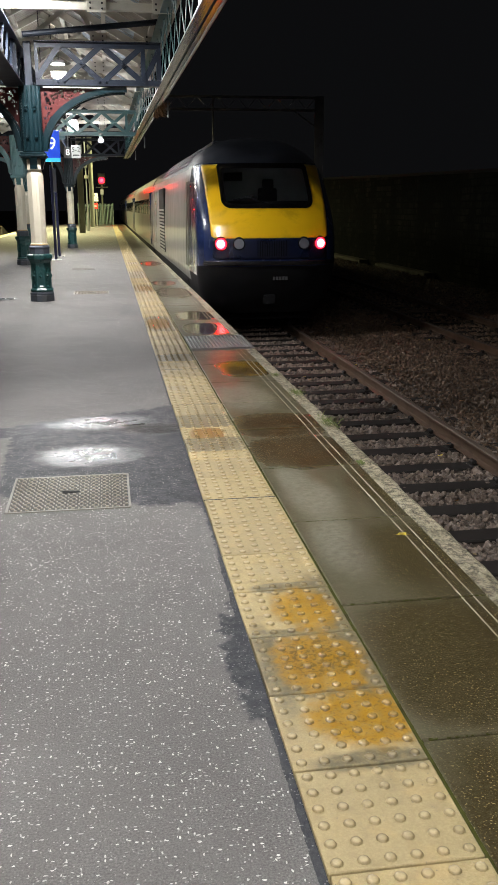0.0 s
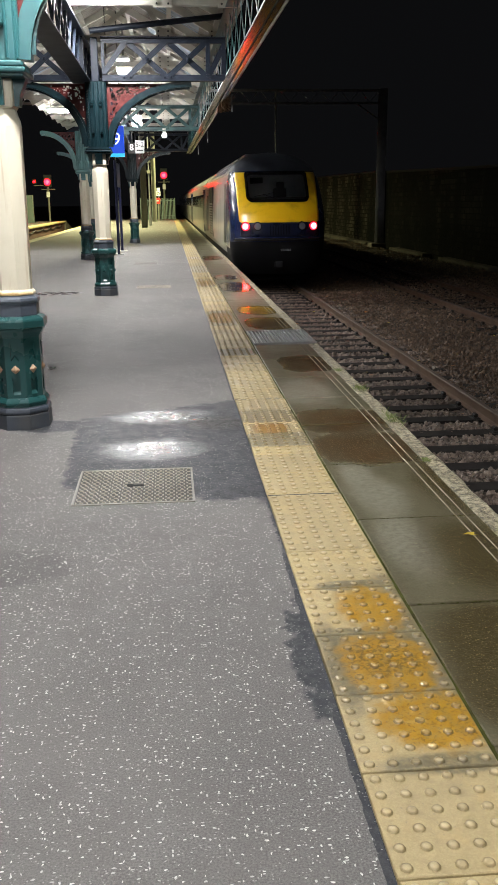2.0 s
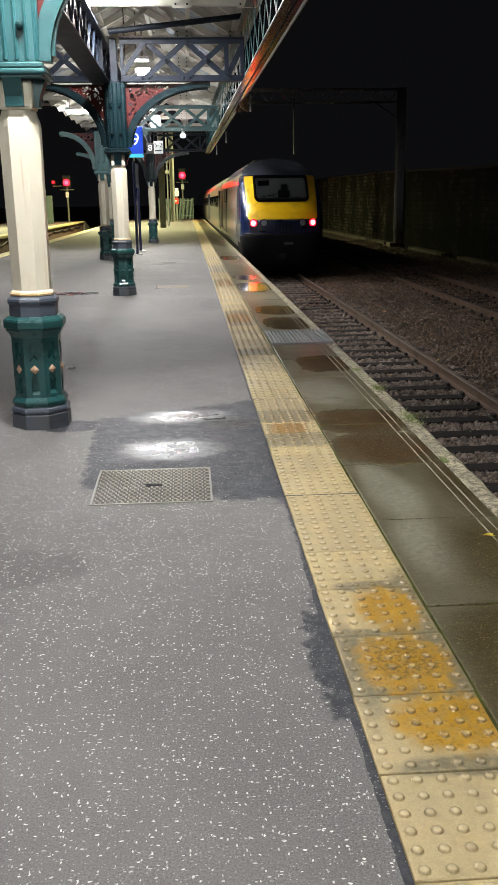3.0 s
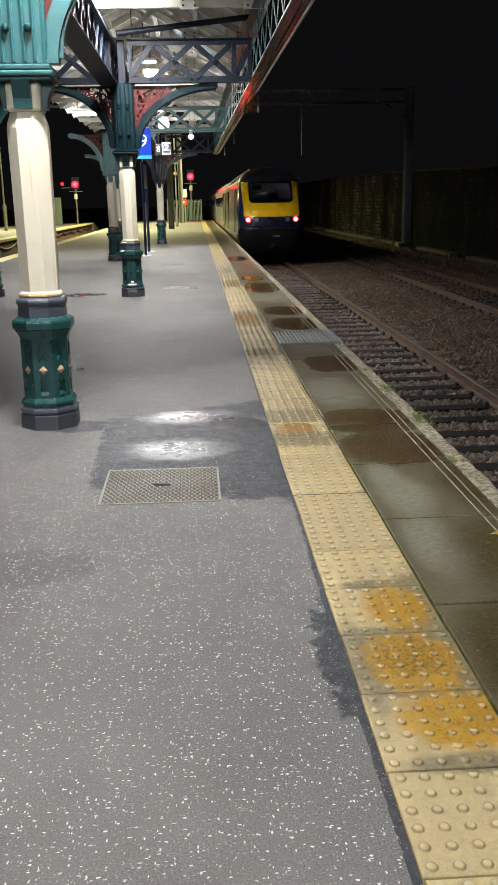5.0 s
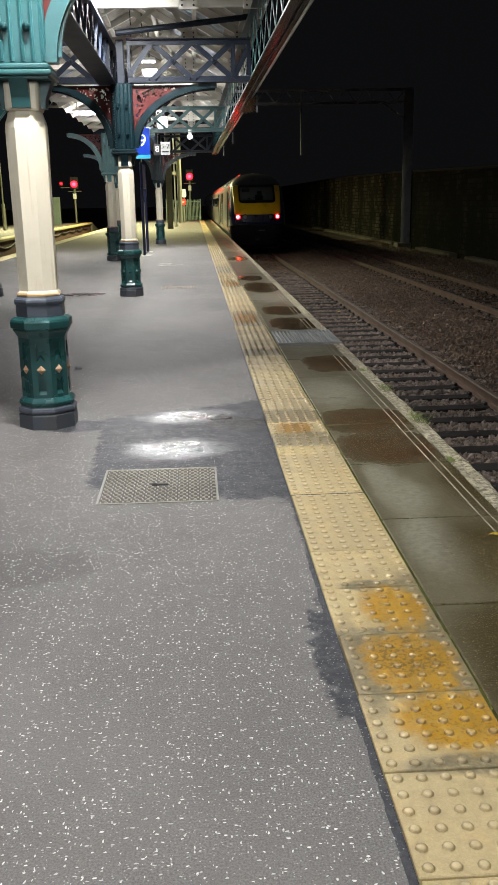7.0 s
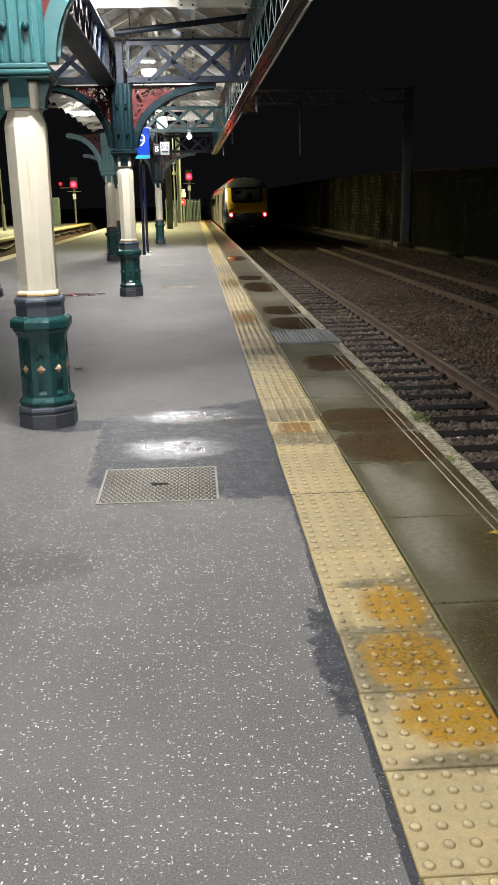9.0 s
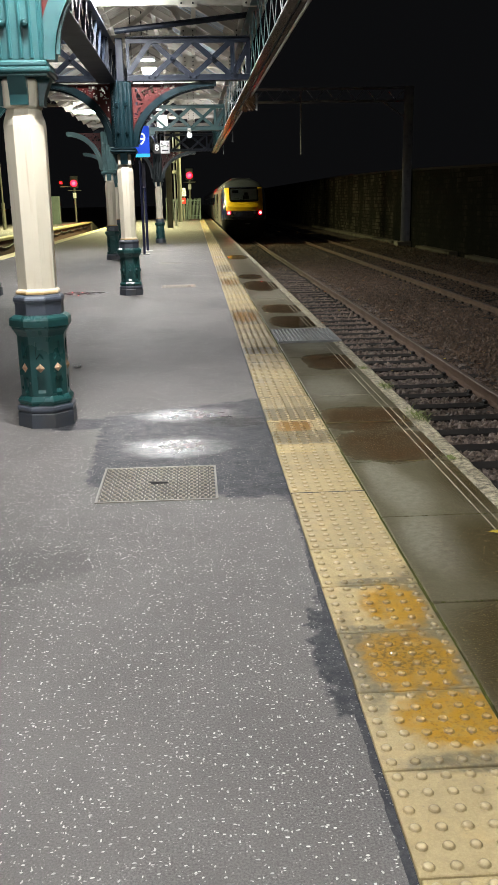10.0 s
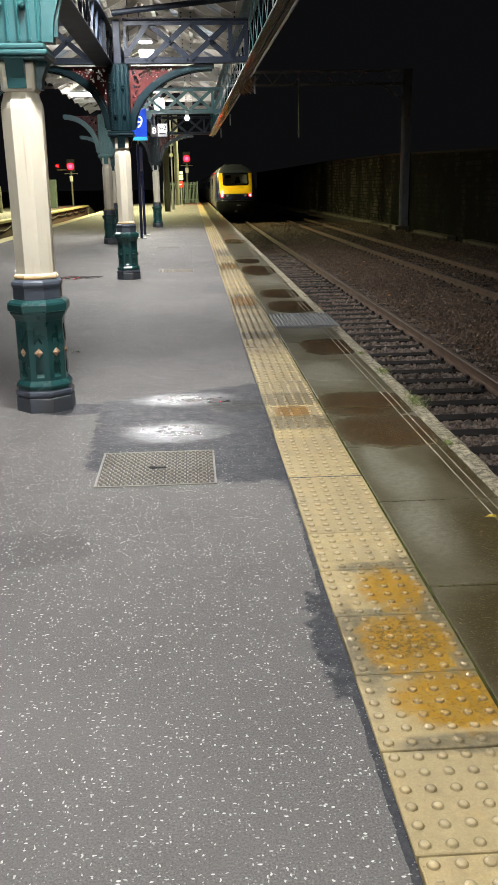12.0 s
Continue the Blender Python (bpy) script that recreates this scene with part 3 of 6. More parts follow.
def build_platform():
    structure("platform", new_box(-6.1, 0.0, -14, 86, -1.3, 0.0), ASPHALT, "grey asphalt platform surface with pale stone chips and a wet patch", "platform")
    structure("platform_bedding", new_box(0.002, EDGE_X - 0.06, -14, 86, -1.3, -0.025), TAR, "dark bedding under the paving and the platform body below the paving", "platform")
    wall = structure("platform_wall", new_box(EDGE_X - 0.055, EDGE_X - 0.01, -14, 86, -1.3, -0.14), CONCRETE, "dirty concrete wall under the platform edge", "wall")
    # far edge of the island platform, along the other track
    structure("platform_wall_far", new_box(-6.45, -6.104, -14, 86, -1.3, -0.082), CONCRETE, "dark wall under the far platform edge", "wall")
    structure("platform_edge_far", new_box(-6.55, -6.104, -14, 86, -0.08, 0.004, bevel=0.01), YELLOWLINE, "pale yellowish edge paving beside the other track", "paving")
    structure("opposite_platform", new_box(-16, -10.3, -14, 82, -1.3, -0.004), ASPHALT, "grey platform across the other track", "platform")
    structure("opposite_wall", new_box(-10.296, -9.90, -14, 82, -1.3, -0.122), BRICKWALL, "dark brick wall under the opposite platform edge", "wall")
    structure("opposite_edge", new_box(-10.296, -9.75, -14, 82, -0.12, 0.02, bevel=0.02), YELLOWLINE, "pale yellow edge paving of the platform across the track", "paving")
    bm = bmesh.new()
    for v in ((-12.4, 82.002, -1.3), (-9.75, 82.002, -1.3), (-9.75, 82.002, 0.0), (-12.4, 82.002, 0.0), (-12.4, 90, -1.2), (-9.75, 90, -1.2)):
        bm.verts.new(v)
    bm.verts.ensure_lookup_table()
    V = bm.verts
    for f in ((0, 1, 2, 3), (3, 2, 5, 4), (1, 5, 2), (0, 3, 4), (0, 4, 5, 1)):
        bm.faces.new([V[i] for i in f])
    structure("opposite_ramp", bm, CONCRETE, "sloping concrete end of the platform across the track", "ramp")
    return wall


def tile_mesh(detail):
    """A 400 mm paving tile with six rows of six blisters; origin at its near corner."""
    bm = bmesh.new()
    e = 0.004
    box(bm, e, 0.4 - e, e, 0.4 - e, -0.05, 0.004, bevel=0.003)
    n = 9 if detail else 5
    levels = ((0.0172, 0.0038), (0.0150, 0.0080), (0.0100, 0.0104), (0.0042, 0.0114)) if detail else ((0.0165, 0.0038), (0.010, 0.0090))
    for i in range(6):
        for j in range(6):
            cx, cy = (i + 0.5) * 0.4 / 6, (j + 0.5) * 0.4 / 6
            rows = [[bm.verts.new((cx + r * math.cos(2 * math.pi * a / n), cy + r * math.sin(2 * math.pi * a / n), z)) for a in range(n)] for r, z in levels]
            for p, q in zip(rows, rows[1:]):
                for a in range(n):
                    bm.faces.new((p[a], p[(a + 1) % n], q[(a + 1) % n], q[a]))
            bm.faces.new(rows[-1])
    me = mesh_of("paving_tile", bm, TACTILE)
    for p in me.polygons:
        p.use_smooth = len(p.vertices) == 4 and p.center.z > 0.0042 and p.area < 0.001
    return me


def build_tactile_strip():
    strip = thing("tactile_paving", "buff blister tiles with orange rust stains along the platform", "paving", kind="structure")
    near, far = tile_mesh(True), tile_mesh(False)
    rnd = random.Random(4)
    for k in range(-26, 214):
        ob = part("tile", near if k < 45 else far, TACTILE, strip)
        ob.matrix_basis = pose(rnd.uniform(-0.002, 0.002), 0.4 * k, rnd.uniform(-0.0005, 0.0005), rnd.uniform(-0.06, 0.06), rnd.uniform(-0.06, 0.06), rnd.uniform(-0.25, 0.25))
    bm = bmesh.new()
    box(bm, 0.394, 0.412, -10.4, 86, -0.03, -0.0035)
    part("joint", bm, MOSS, strip, "mossy joint")
    for k in (7, 13, 17, 24, 31, 38):
        part("open_joint", new_box(0.004, 0.398, 0.4 * k - 0.004, 0.4 * k + 0.004, 0.0, 0.0046), TAR, strip, "dark open joint")


def build_edge_slabs():
    """The wet slabs, their pale inlays and the rough stones of the edge."""
    paving = thing("edge_paving", "wet dark stone slabs along the platform edge with brown puddles", "paving", kind="structure")
    rnd = random.Random(7)
    joints = [-1.42 - 0.93 * i for i in range(9, 0, -1)] + [-1.42, -0.47, 0.49, 1.42, 2.385, 3.335, 4.31, 5.20, 6.08, 7.02]
    y = 7.02
    while y < 85:
        y += 0.93
        joints.append(y)
    for a, b in zip(joints, joints[1:]):
        if 8.0 < (a + b) / 2 < 9.05:
            continue
        a, b = (max(a, 9.06) if a > 8 and a < 9.06 else a), (min(b, 8.06) if a < 8.06 and b > 8.06 else b)
        if b - a < 0.15:
            continue
        h = rnd.uniform(-0.002, 0.002)
        part("slab", new_box(0.409, 1.012, a + 0.005, b - 0.005, -0.06, 0.002 + h, bevel=0.004), SLAB, paving)
        part("edge_stone", edge_stone(b - a - 0.005, rnd), COPING, paving, m=pose(1.015, a + 0.0025, 0))
        for x in (0.902, 0.952):
            if not (x > 0.94 and rnd.random() < 0.1):
                part("inlay", new_box(x - 0.0025, x + 0.0025, a + 0.006, b - 0.006, 0.0, 0.0045 + h), INLAY, paving)
    # moss and weeds in the joints
    moss = bmesh.new()
    for yj in joints[9:17]:
        for i in range(26):
            x, r = rnd.uniform(0.43, 1.0), rnd.uniform(0.002, 0.0055)
            made = bmesh.ops.create_icosphere(moss, subdivisions=1, radius=r)["verts"]
            for v in made:
                v.co = Vector((x + v.co.x * 1.8, yj + v.co.y * 0.8 + rnd.uniform(-0.004, 0.004), v.co.z * 0.5 + 0.001))
    for i in range(260):
        yy, r = rnd.uniform(-1.0, 7.5), rnd.uniform(0.002, 0.0045)
        made = bmesh.ops.create_icosphere(moss, subdivisions=1, radius=r)["verts"]
        off = Vector((0.4035 + rnd.uniform(-0.004, 0.004), yy, -0.001))
        for v in made:
            v.co = Vector((v.co.x * 0.8, v.co.y * 1.8, v.co.z * 0.5)) + off
    tagged(part("moss", moss, MOSS, paving), kind="stuff")


def edge_stone(length, rnd):
    """A rough stone of the platform's edge, its surface pitted; origin at the near inner corner."""
    bm = bmesh.new()
    w, nx, ny = EDGE_X - 1.015, 5, 12
    seed = Vector((rnd.uniform(0, 50), rnd.uniform(0, 50), 0))
    rows = []
    for j in range(ny + 1):
        rows.append([])
        for i in range(nx + 1):
            x, y = w * i / nx, length * j / ny
            z = 0.002 + 0.012 * noise.noise(Vector((x * 14, y * 9, 0)) + seed) * (1 if 0 < i else 0.3)
            if i == nx:
                x += 0.012 * noise.noise(Vector((1, y * 12, 5)) + seed)
                z -= 0.014
            rows[-1].append(bm.verts.new((x, y, z)))
    for j in range(ny):
        for i in range(nx):
            bm.faces.new((rows[j][i], rows[j][i + 1], rows[j + 1][i + 1], rows[j + 1][i]))
    low = [[bm.verts.new((v.co.x, v.co.y, -0.14)) for v in (r[0], r[-1])] for r in rows]
    for j in range(ny):
        bm.faces.new((rows[j][-1], low[j][1], low[j + 1][1], rows[j + 1][-1]))
        bm.faces.new((low[j][1], low[j][0], low[j + 1][0], low[j + 1][1]))
        bm.faces.new((low[j][0], rows[j][0], rows[j + 1][0], low[j + 1][0]))
    bm.faces.new([*rows[0], low[0][1], low[0][0]])
    bm.faces.new([*reversed(rows[-1]), low[-1][0], low[-1][1]])
    return mesh_of("edge_stone", bm, COPING)


def build_drain_grate():
    g = thing("drain_grate", "galvanised steel bar grating set across the platform edge", "grate", m=pose(0.42, 8.07, 0))
    w, d = EDGE_X - 0.42, 0.98
    part("rim", new_box(0, w, 0, 0.02, -0.03, 0.008), GRATE, g)
    part("rim", new_box(0, w, d - 0.02, d, -0.03, 0.008), GRATE, g)
    n = 17
    for i in range(n):
        x = 0.012 + (w - 0.024) * i / (n - 1)
        part("grate_bar", new_box(x - 0.007, x + 0.007, 0.021, d - 0.021, -0.025, 0.006), GRATE, g)
    part("drain_pit", new_box(0.001, w - 0.001, 0.021, d - 0.021, -0.06, -0.028), TAR, g)


def build_cover(name, x0, x1, y0, y1, label, studs=True):
    """A chequered steel inspection cover in its frame, set in the asphalt."""
    c = thing(name, label, "cover", "inspection covers in the platform", m=pose((x0 + x1) / 2, (y0 + y1) / 2, 0))
    w, d = (x1 - x0) / 2, (y1 - y0) / 2
    bm = bmesh.new()
    for a in ((-w, w, -d, -d + 0.012), (-w, w, d - 0.012, d), (-w, -w + 0.012, -d + 0.0121, d - 0.0121), (w - 0.012, w, -d + 0.0121, d - 0.0121)):
        box(bm, *a, -0.02, 0.006, bevel=0.002)
    part("cover_rim", bm, COVER_RIM, c)
    bm = bmesh.new()
    box(bm, -w + 0.016, w - 0.016, -d + 0.016, d - 0.016, -0.02, 0.003)
    part("plate", bm, COVER, c)
    if studs:
        bm = bmesh.new()
        nx, ny = int(2 * w / 0.030), int(2 * d / 0.030)
        for i in range(nx):
            for j in range(ny):
                x, y = (i - (nx - 1) / 2 + (0.25 if j % 2 else -0.25)) * 0.0295, (j - (ny - 1) / 2) * 0.0295
                if abs(x) < 0.05 and abs(y) < 0.03:
                    continue
                l, s = (0.0120, 0.0052) if (i + j) % 2 else (0.0052, 0.0120)
                v = [bm.verts.new((x + a * l * 0.75, y + b * s * 0.75, 0.0032)) for a, b in ((-1, -1), (1, -1), (1, 1), (-1, 1))]
                v += [bm.verts.new((x + a * l * 0.4, y + b * s * 0.4, 0.0090)) for a, b in ((-1, -1), (1, -1), (1, 1), (-1, 1))]
                for q in range(4):
                    bm.faces.new((v[q], v[(q + 1) % 4], v[4 + (q + 1) % 4], v[4 + q]))
                bm.faces.new(v[4:])
        tagged(part("chequer", bm, CHEQUER, c), kind="stuff")
        bm = bmesh.new()
        tube(bm, (-0.03, 0, 0.002), (-0.03, 0, 0.0045), 0.024, 14)
        box(bm, -0.012, 0.05, -0.012, 0.012, 0.002, 0.0045)
        part("key_hole", bm, T_UNDER, c, "dark lifting hole")
    return c


# ---------------------------------------------------------------- tracks
def rail_mesh(y0, y1):
    prof = [(-0.07, -0.155), (0.07, -0.155), (0.07, -0.143), (0.012, -0.125), (0.009, -0.045), (0.034, -0.034), (0.035, -0.008), (0.028, 0.0), (-0.028, 0.0), (-0.035, -0.008), (-0.034, -0.034), (-0.009, -0.045), (-0.012, -0.125), (-0.07, -0.143)]
    me = mesh_of("rail", loft(bmesh.new(), [[(x, y, z) for x, z in prof] for y in (y0, y1)]), RAIL)
    me.materials.append(RAILTOP)
    for p in me.polygons:
        if p.center.z > -0.012 and abs(p.normal.y) < 0.5:
            p.material_index = 1
    return me


def sleeper_mesh():
    bm = bmesh.new()
    box(bm, -1.27, 1.27, -0.125, 0.125, -0.30, -0.160, bevel=0.012)
    for s in (-0.7525, 0.7525):
        box(bm, s - 0.16, s + 0.16, -0.09, 0.09, -0.162, -0.148, bevel=0.004)
        for q in (-0.11, 0.11):
            box(bm, s + q - 0.025, s + q + 0.025, -0.05, 0.05, -0.149, -0.100, bevel=0.012)
    return mesh_of("sleeper", bm, SLEEPER)


def build_track(name, x, y0, y1, label, step=0.65):
    tr = thing(name, label, "railway track", "railway tracks", m=pose(x, 0, RAIL_Z))
    rm, sm = rail_mesh(y0, y1), sleeper_mesh()
    for s in (-0.7525, 0.7525):
        part("rail", rm, RAIL, tr, "rusty steel rail with a worn bright head", m=pose(s, 0, 0))
    rnd = random.Random(3)
    y = y0 + 0.3
    while y < min(y1, y0 + 110):
        part("sleeper", sm, SLEEPER, tr, m=pose(rnd.uniform(-0.02, 0.02), y, rnd.uniform(-0.012, 0.008), 0, 0, rnd.uniform(-0.8, 0.8)))
        y += step


def stones(name, count, region, size, height, mat, label, seed, keep=None):
    """Loose stones as one mesh: squashed, jittered octahedra with cut corners."""
    rs = np.random.RandomState(seed)
    base = np.array([(1, 0, 0), (-1, 0, 0), (0, 1, 0), (0, -1, 0), (0, 0, 1), (0, 0, -1), (0.62, 0.62, 0.5), (-0.62, 0.6, 0.45), (-0.6, -0.62, 0.5), (0.6, -0.6, 0.45)], float)
    faces = np.array([(0, 6, 4), (6, 2, 4), (2, 7, 4), (7, 1, 4), (1, 8, 4), (8, 3, 4), (3, 9, 4), (9, 0, 4), (0, 2, 6), (2, 1, 7), (1, 3, 8), (3, 0, 9), (2, 0, 5), (1, 2, 5), (3, 1, 5), (0, 3, 5)])
    x0, x1, y0, y1 = region
    u = rs.rand(count)
    ys = y0 + (y1 - y0) * u ** 1.6
    xs = x0 + (x1 - x0) * rs.rand(count)
    zs = height(xs, ys) + rs.rand(count) * 0.02
    sz = size * np.exp(rs.randn(count) * 0.28) * (1 + 0.5 * u)
    if keep is not None:
        ok = keep(xs, ys, rs)
        xs, ys, zs, sz = xs[ok], ys[ok], zs[ok], sz[ok]
        count = len(xs)
    pts = base[None] * (0.75 + 0.5 * rs.rand(count, 10, 1)) * sz[:, None, None] * np.array([1, 0.8, 0.62]) * (0.8 + 0.4 * rs.rand(count, 1, 3))
    ang = rs.rand(count, 3) * np.array([6.28, 1.2, 1.2])
    c, s = np.cos(ang), np.sin(ang)
    px, py, pz = pts[..., 0].copy(), pts[..., 1].copy(), pts[..., 2].copy()
    py, pz = py * c[:, 1:2] - pz * s[:, 1:2], py * s[:, 1:2] + pz * c[:, 1:2]
    px, pz = px * c[:, 2:3] + pz * s[:, 2:3], -px * s[:, 2:3] + pz * c[:, 2:3]
    px, py = px * c[:, 0:1] - py * s[:, 0:1], px * s[:, 0:1] + py * c[:, 0:1]
    verts = np.stack([px + xs[:, None], py + ys[:, None], pz + zs[:, None]], -1).reshape(-1, 3)
    tris = (faces[None] + 10 * np.arange(count)[:, None, None]).reshape(-1, 3)
    me = bpy.data.meshes.new(name)
    me.from_pydata(verts.tolist(), [], tris.tolist())
    me.materials.append(mat)
    return tagged(new(name, me), label, "ballast", kind="stuff")


def build_ballast():
    top = RAIL_Z - 0.185

    def heap(xs, ys):
        return np.where(xs < TRACK_X + 1.35, top, np.where(xs < 5.4, top + 0.018 + 0.022 * np.sin(xs * 2.1) * np.sin(ys * 0.7), top))

    def between(xs, ys, rs):
        phase = ((ys + 3.7) / 0.65) % 1.0
        on = (phase < 0.23) | (phase > 0.77)
        inside = np.abs(xs - TRACK_X) < 1.27
        railgap = np.abs(np.abs(xs - TRACK_X) - 0.7525) < 0.09
        return ~(inside & on & (rs.rand(len(xs)) < 0.985)) & ~(railgap & on)

    def bed(xs, ys):
        return np.full_like(xs, top - 0.008)

    stones("ballast", 62000, (EDGE_X + 0.03, TRACK_X + 1.3, -3.0, 34), 0.023, bed, BALLAST, "grey and brown ballast stones between the sleepers", 1, between)
    stones("gravel", 42000, (TRACK_X + 0.85, 6.3, 5.5, 44), 0.022, heap, GRAVEL, "brown gravel and dead leaves between the tracks", 2)
    stones("far_gravel", 16000, (6.2, 11.4, 14, 60), 0.035, heap, GRAVEL, "dark gravel round the further track", 5)
    stones("distant_ballast", 14000, (EDGE_X + 0.03, 6.3, 33, 66), 0.036, heap, GRAVEL, "dark brown ballast of the distant tracks", 6, between)
    structure("ballast_bed", new_box(EDGE_X + 0.005, 11.2, -14.0, 150, -1.159, top - 0.005), BED, "packed dirt under the ballast", "ground")


def leaf_mesh(size, seed, mat):
    rnd = random.Random(seed)
    bm = bmesh.new()
    n = 11
    rim = []
    for i in range(n):
        a = 2 * math.pi * i / n
        r = size * (0.55 + 0.45 * (i % 2)) * rnd.uniform(0.8, 1.15)
        rim.append(bm.verts.new((r * math.cos(a), r * 0.7 * math.sin(a), size * rnd.uniform(0.02, 0.22))))
    mid = bm.verts.new((0, 0, size * 0.05))
    for i in range(n):
        bm.faces.new((rim[i], rim[(i + 1) % n], mid))
    bmesh.ops.solidify(bm, geom=bm.faces[:], thickness=0.0008)
    return mesh_of("fallen_leaf", bm, mat)


def build_leaves():
    rnd = random.Random(11)
    a, b = leaf_mesh(0.035, 1, LEAF_Y), leaf_mesh(0.03, 2, LEAF_O)
    for x, y, me in ((0.885, 2.12, a), (0.565, 0.18, b)):
        tagged(part("fallen_leaf", me, LEAF_Y, m=pose(x, y, 0.006, 0, 0, rnd.uniform(0, 360))), "dry fallen leaf lying on the platform", "leaf", "fallen leaves")
    c = leaf_mesh(0.06, 3, LEAF_O)
    for i in range(60):
        x, y = rnd.uniform(1.6, 6.2), rnd.uniform(5, 32)
        tagged(part("fallen_leaf", rnd.choice((a, b, c)), LEAF_Y, m=pose(x, y, RAIL_Z - 0.11, rnd.uniform(-20, 20), rnd.uniform(-20, 20), rnd.uniform(0, 360))), "dry fallen leaf lying on the ballast", "leaf", "fallen leaves")


def build_weed(x, y, size, seed):
    rnd = random.Random(seed)
    bm = bmesh.new()
    for i in range(90):
        a, l = rnd.uniform(0, 6.28), size * rnd.uniform(0.35, 1.0)
        lean = rnd.uniform(0.7, 2.2)
        b = Vector((rnd.gauss(0, size * 0.35), rnd.gauss(0, size * 0.8), 0))
        d = Vector((math.cos(a) * lean, math.sin(a) * lean, 1)).normalized()
        s = Vector((-d.y, d.x, 0)).normalized() * 0.003
        m, t = b + d * l * 0.55, b + d * l + Vector((0, 0, -l * 0.25))
        v = [bm.verts.new(p) for p in (b - s, b + s, m + s, m - s, t)]
        bm.faces.new(v[:4])
        bm.faces.new((v[3], v[2], v[4]))
    ob = tagged(part("weed_tuft", bm, WEED, m=pose(x, y, 0.0)), "small green weeds growing from the edge stones", "weed", "weeds")
    return ob


def build_litter():
    """A scrap of pale paper on the asphalt beside the column."""
    rnd = random.Random(21)
    bm = bmesh.new()
    bmesh.ops.create_grid(bm, x_segments=6, y_segments=4, size=0.5)
    for v in bm.verts:
        v.co = Vector((v.co.x * 0.075, v.co.y * 0.045, 0.004 + 0.010 * abs(rnd.gauss(0, 1))))
    bmesh.ops.solidify(bm, geom=bm.faces[:], thickness=0.001)
    tagged(part("paper_scrap", bm, SIGNWHITE, m=pose(-1.63, 6.8, 0.002, 0, 0, 20)), "crumpled white paper scrap lying on the asphalt", "litter")


def build_gutter_growth():
    """Dead brown stems and leaves that hang from the gutter."""
    rnd = random.Random(31)
    bm = bmesh.new()
    for i in range(420):
        y = rnd.uniform(-1.3, 1.3)
        b = Vector((0.10 + rnd.uniform(-0.03, 0.06) - 0.008 * y, y, 0.0))
        tip = b + Vector((rnd.uniform(-0.02, 0.20), rnd.uniform(-0.14, 0.14), -rnd.uniform(0.02, 0.22) * (1 - abs(y) / 1.8)))
        side = Vector((rnd.uniform(-1, 1), rnd.uniform(-1, 1), rnd.uniform(-0.4, 0.4))).normalized() * rnd.uniform(0.004, 0.016)
        m = b.lerp(tip, 0.6)
        v = [bm.verts.new(p) for p in (b, m + side, tip, m - side)]
        bm.faces.new(v)
    tagged(part("dead_plant", bm, DEAD, m=pose(0.52, 17.2, 3.44)), "dead brown plant hanging from the gutter", "plant")


DEAD = painted("dead_leaf_brown", (0.17, 0.085, 0.03), 0.6, 0.6, (0.05, 0.025, 0.01), coarse=9.0)


# ---------------------------------------------------------------- right-hand side
TROUGH = painted("stained_trough", (0.10, 0.090, 0.070), 0.85, 0.9, (0.025, 0.022, 0.018), 0.0, 20.0, 0.6, coarse=0.9, spec=0.1)


def build_retaining_wall():
    def run(x0, x1, low, high):
        ends = ((-20, 2.2), (22, 2.50), (37, 2.75), (54, 3.10), (76, 3.35), (170, 3.6))
        return loft(bmesh.new(), [[(x0, y, z + low if low is not None else -1.3), (x1, y, z + low if low is not None else -1.3), (x1, y, z + high), (x0, y, z + high)] for y, z in ends])
    structure("retaining_wall", run(11.8, 12.6, None, 0.0), MASONRY, "tall stained stone retaining wall beyond the tracks, nearer stretch darkened for shade", "wall")
    # coping painted near black, so that no lit line shows along the top
    structure("wall_coping", run(11.76, 12.7, 0.002, 0.10), T_UNDER, "stone coping on the retaining wall", "wall")
    rnd = random.Random(5)
    for y0, y1 in ((31, 37.5), (40, 46.5), (52.5, 90)):
        structure("wall_footing", new_box(11.35, 11.797, y0, y1, -1.15, -0.93, bevel=0.03), TROUGH, "stained concrete trough cover along the foot of the wall", "trough")


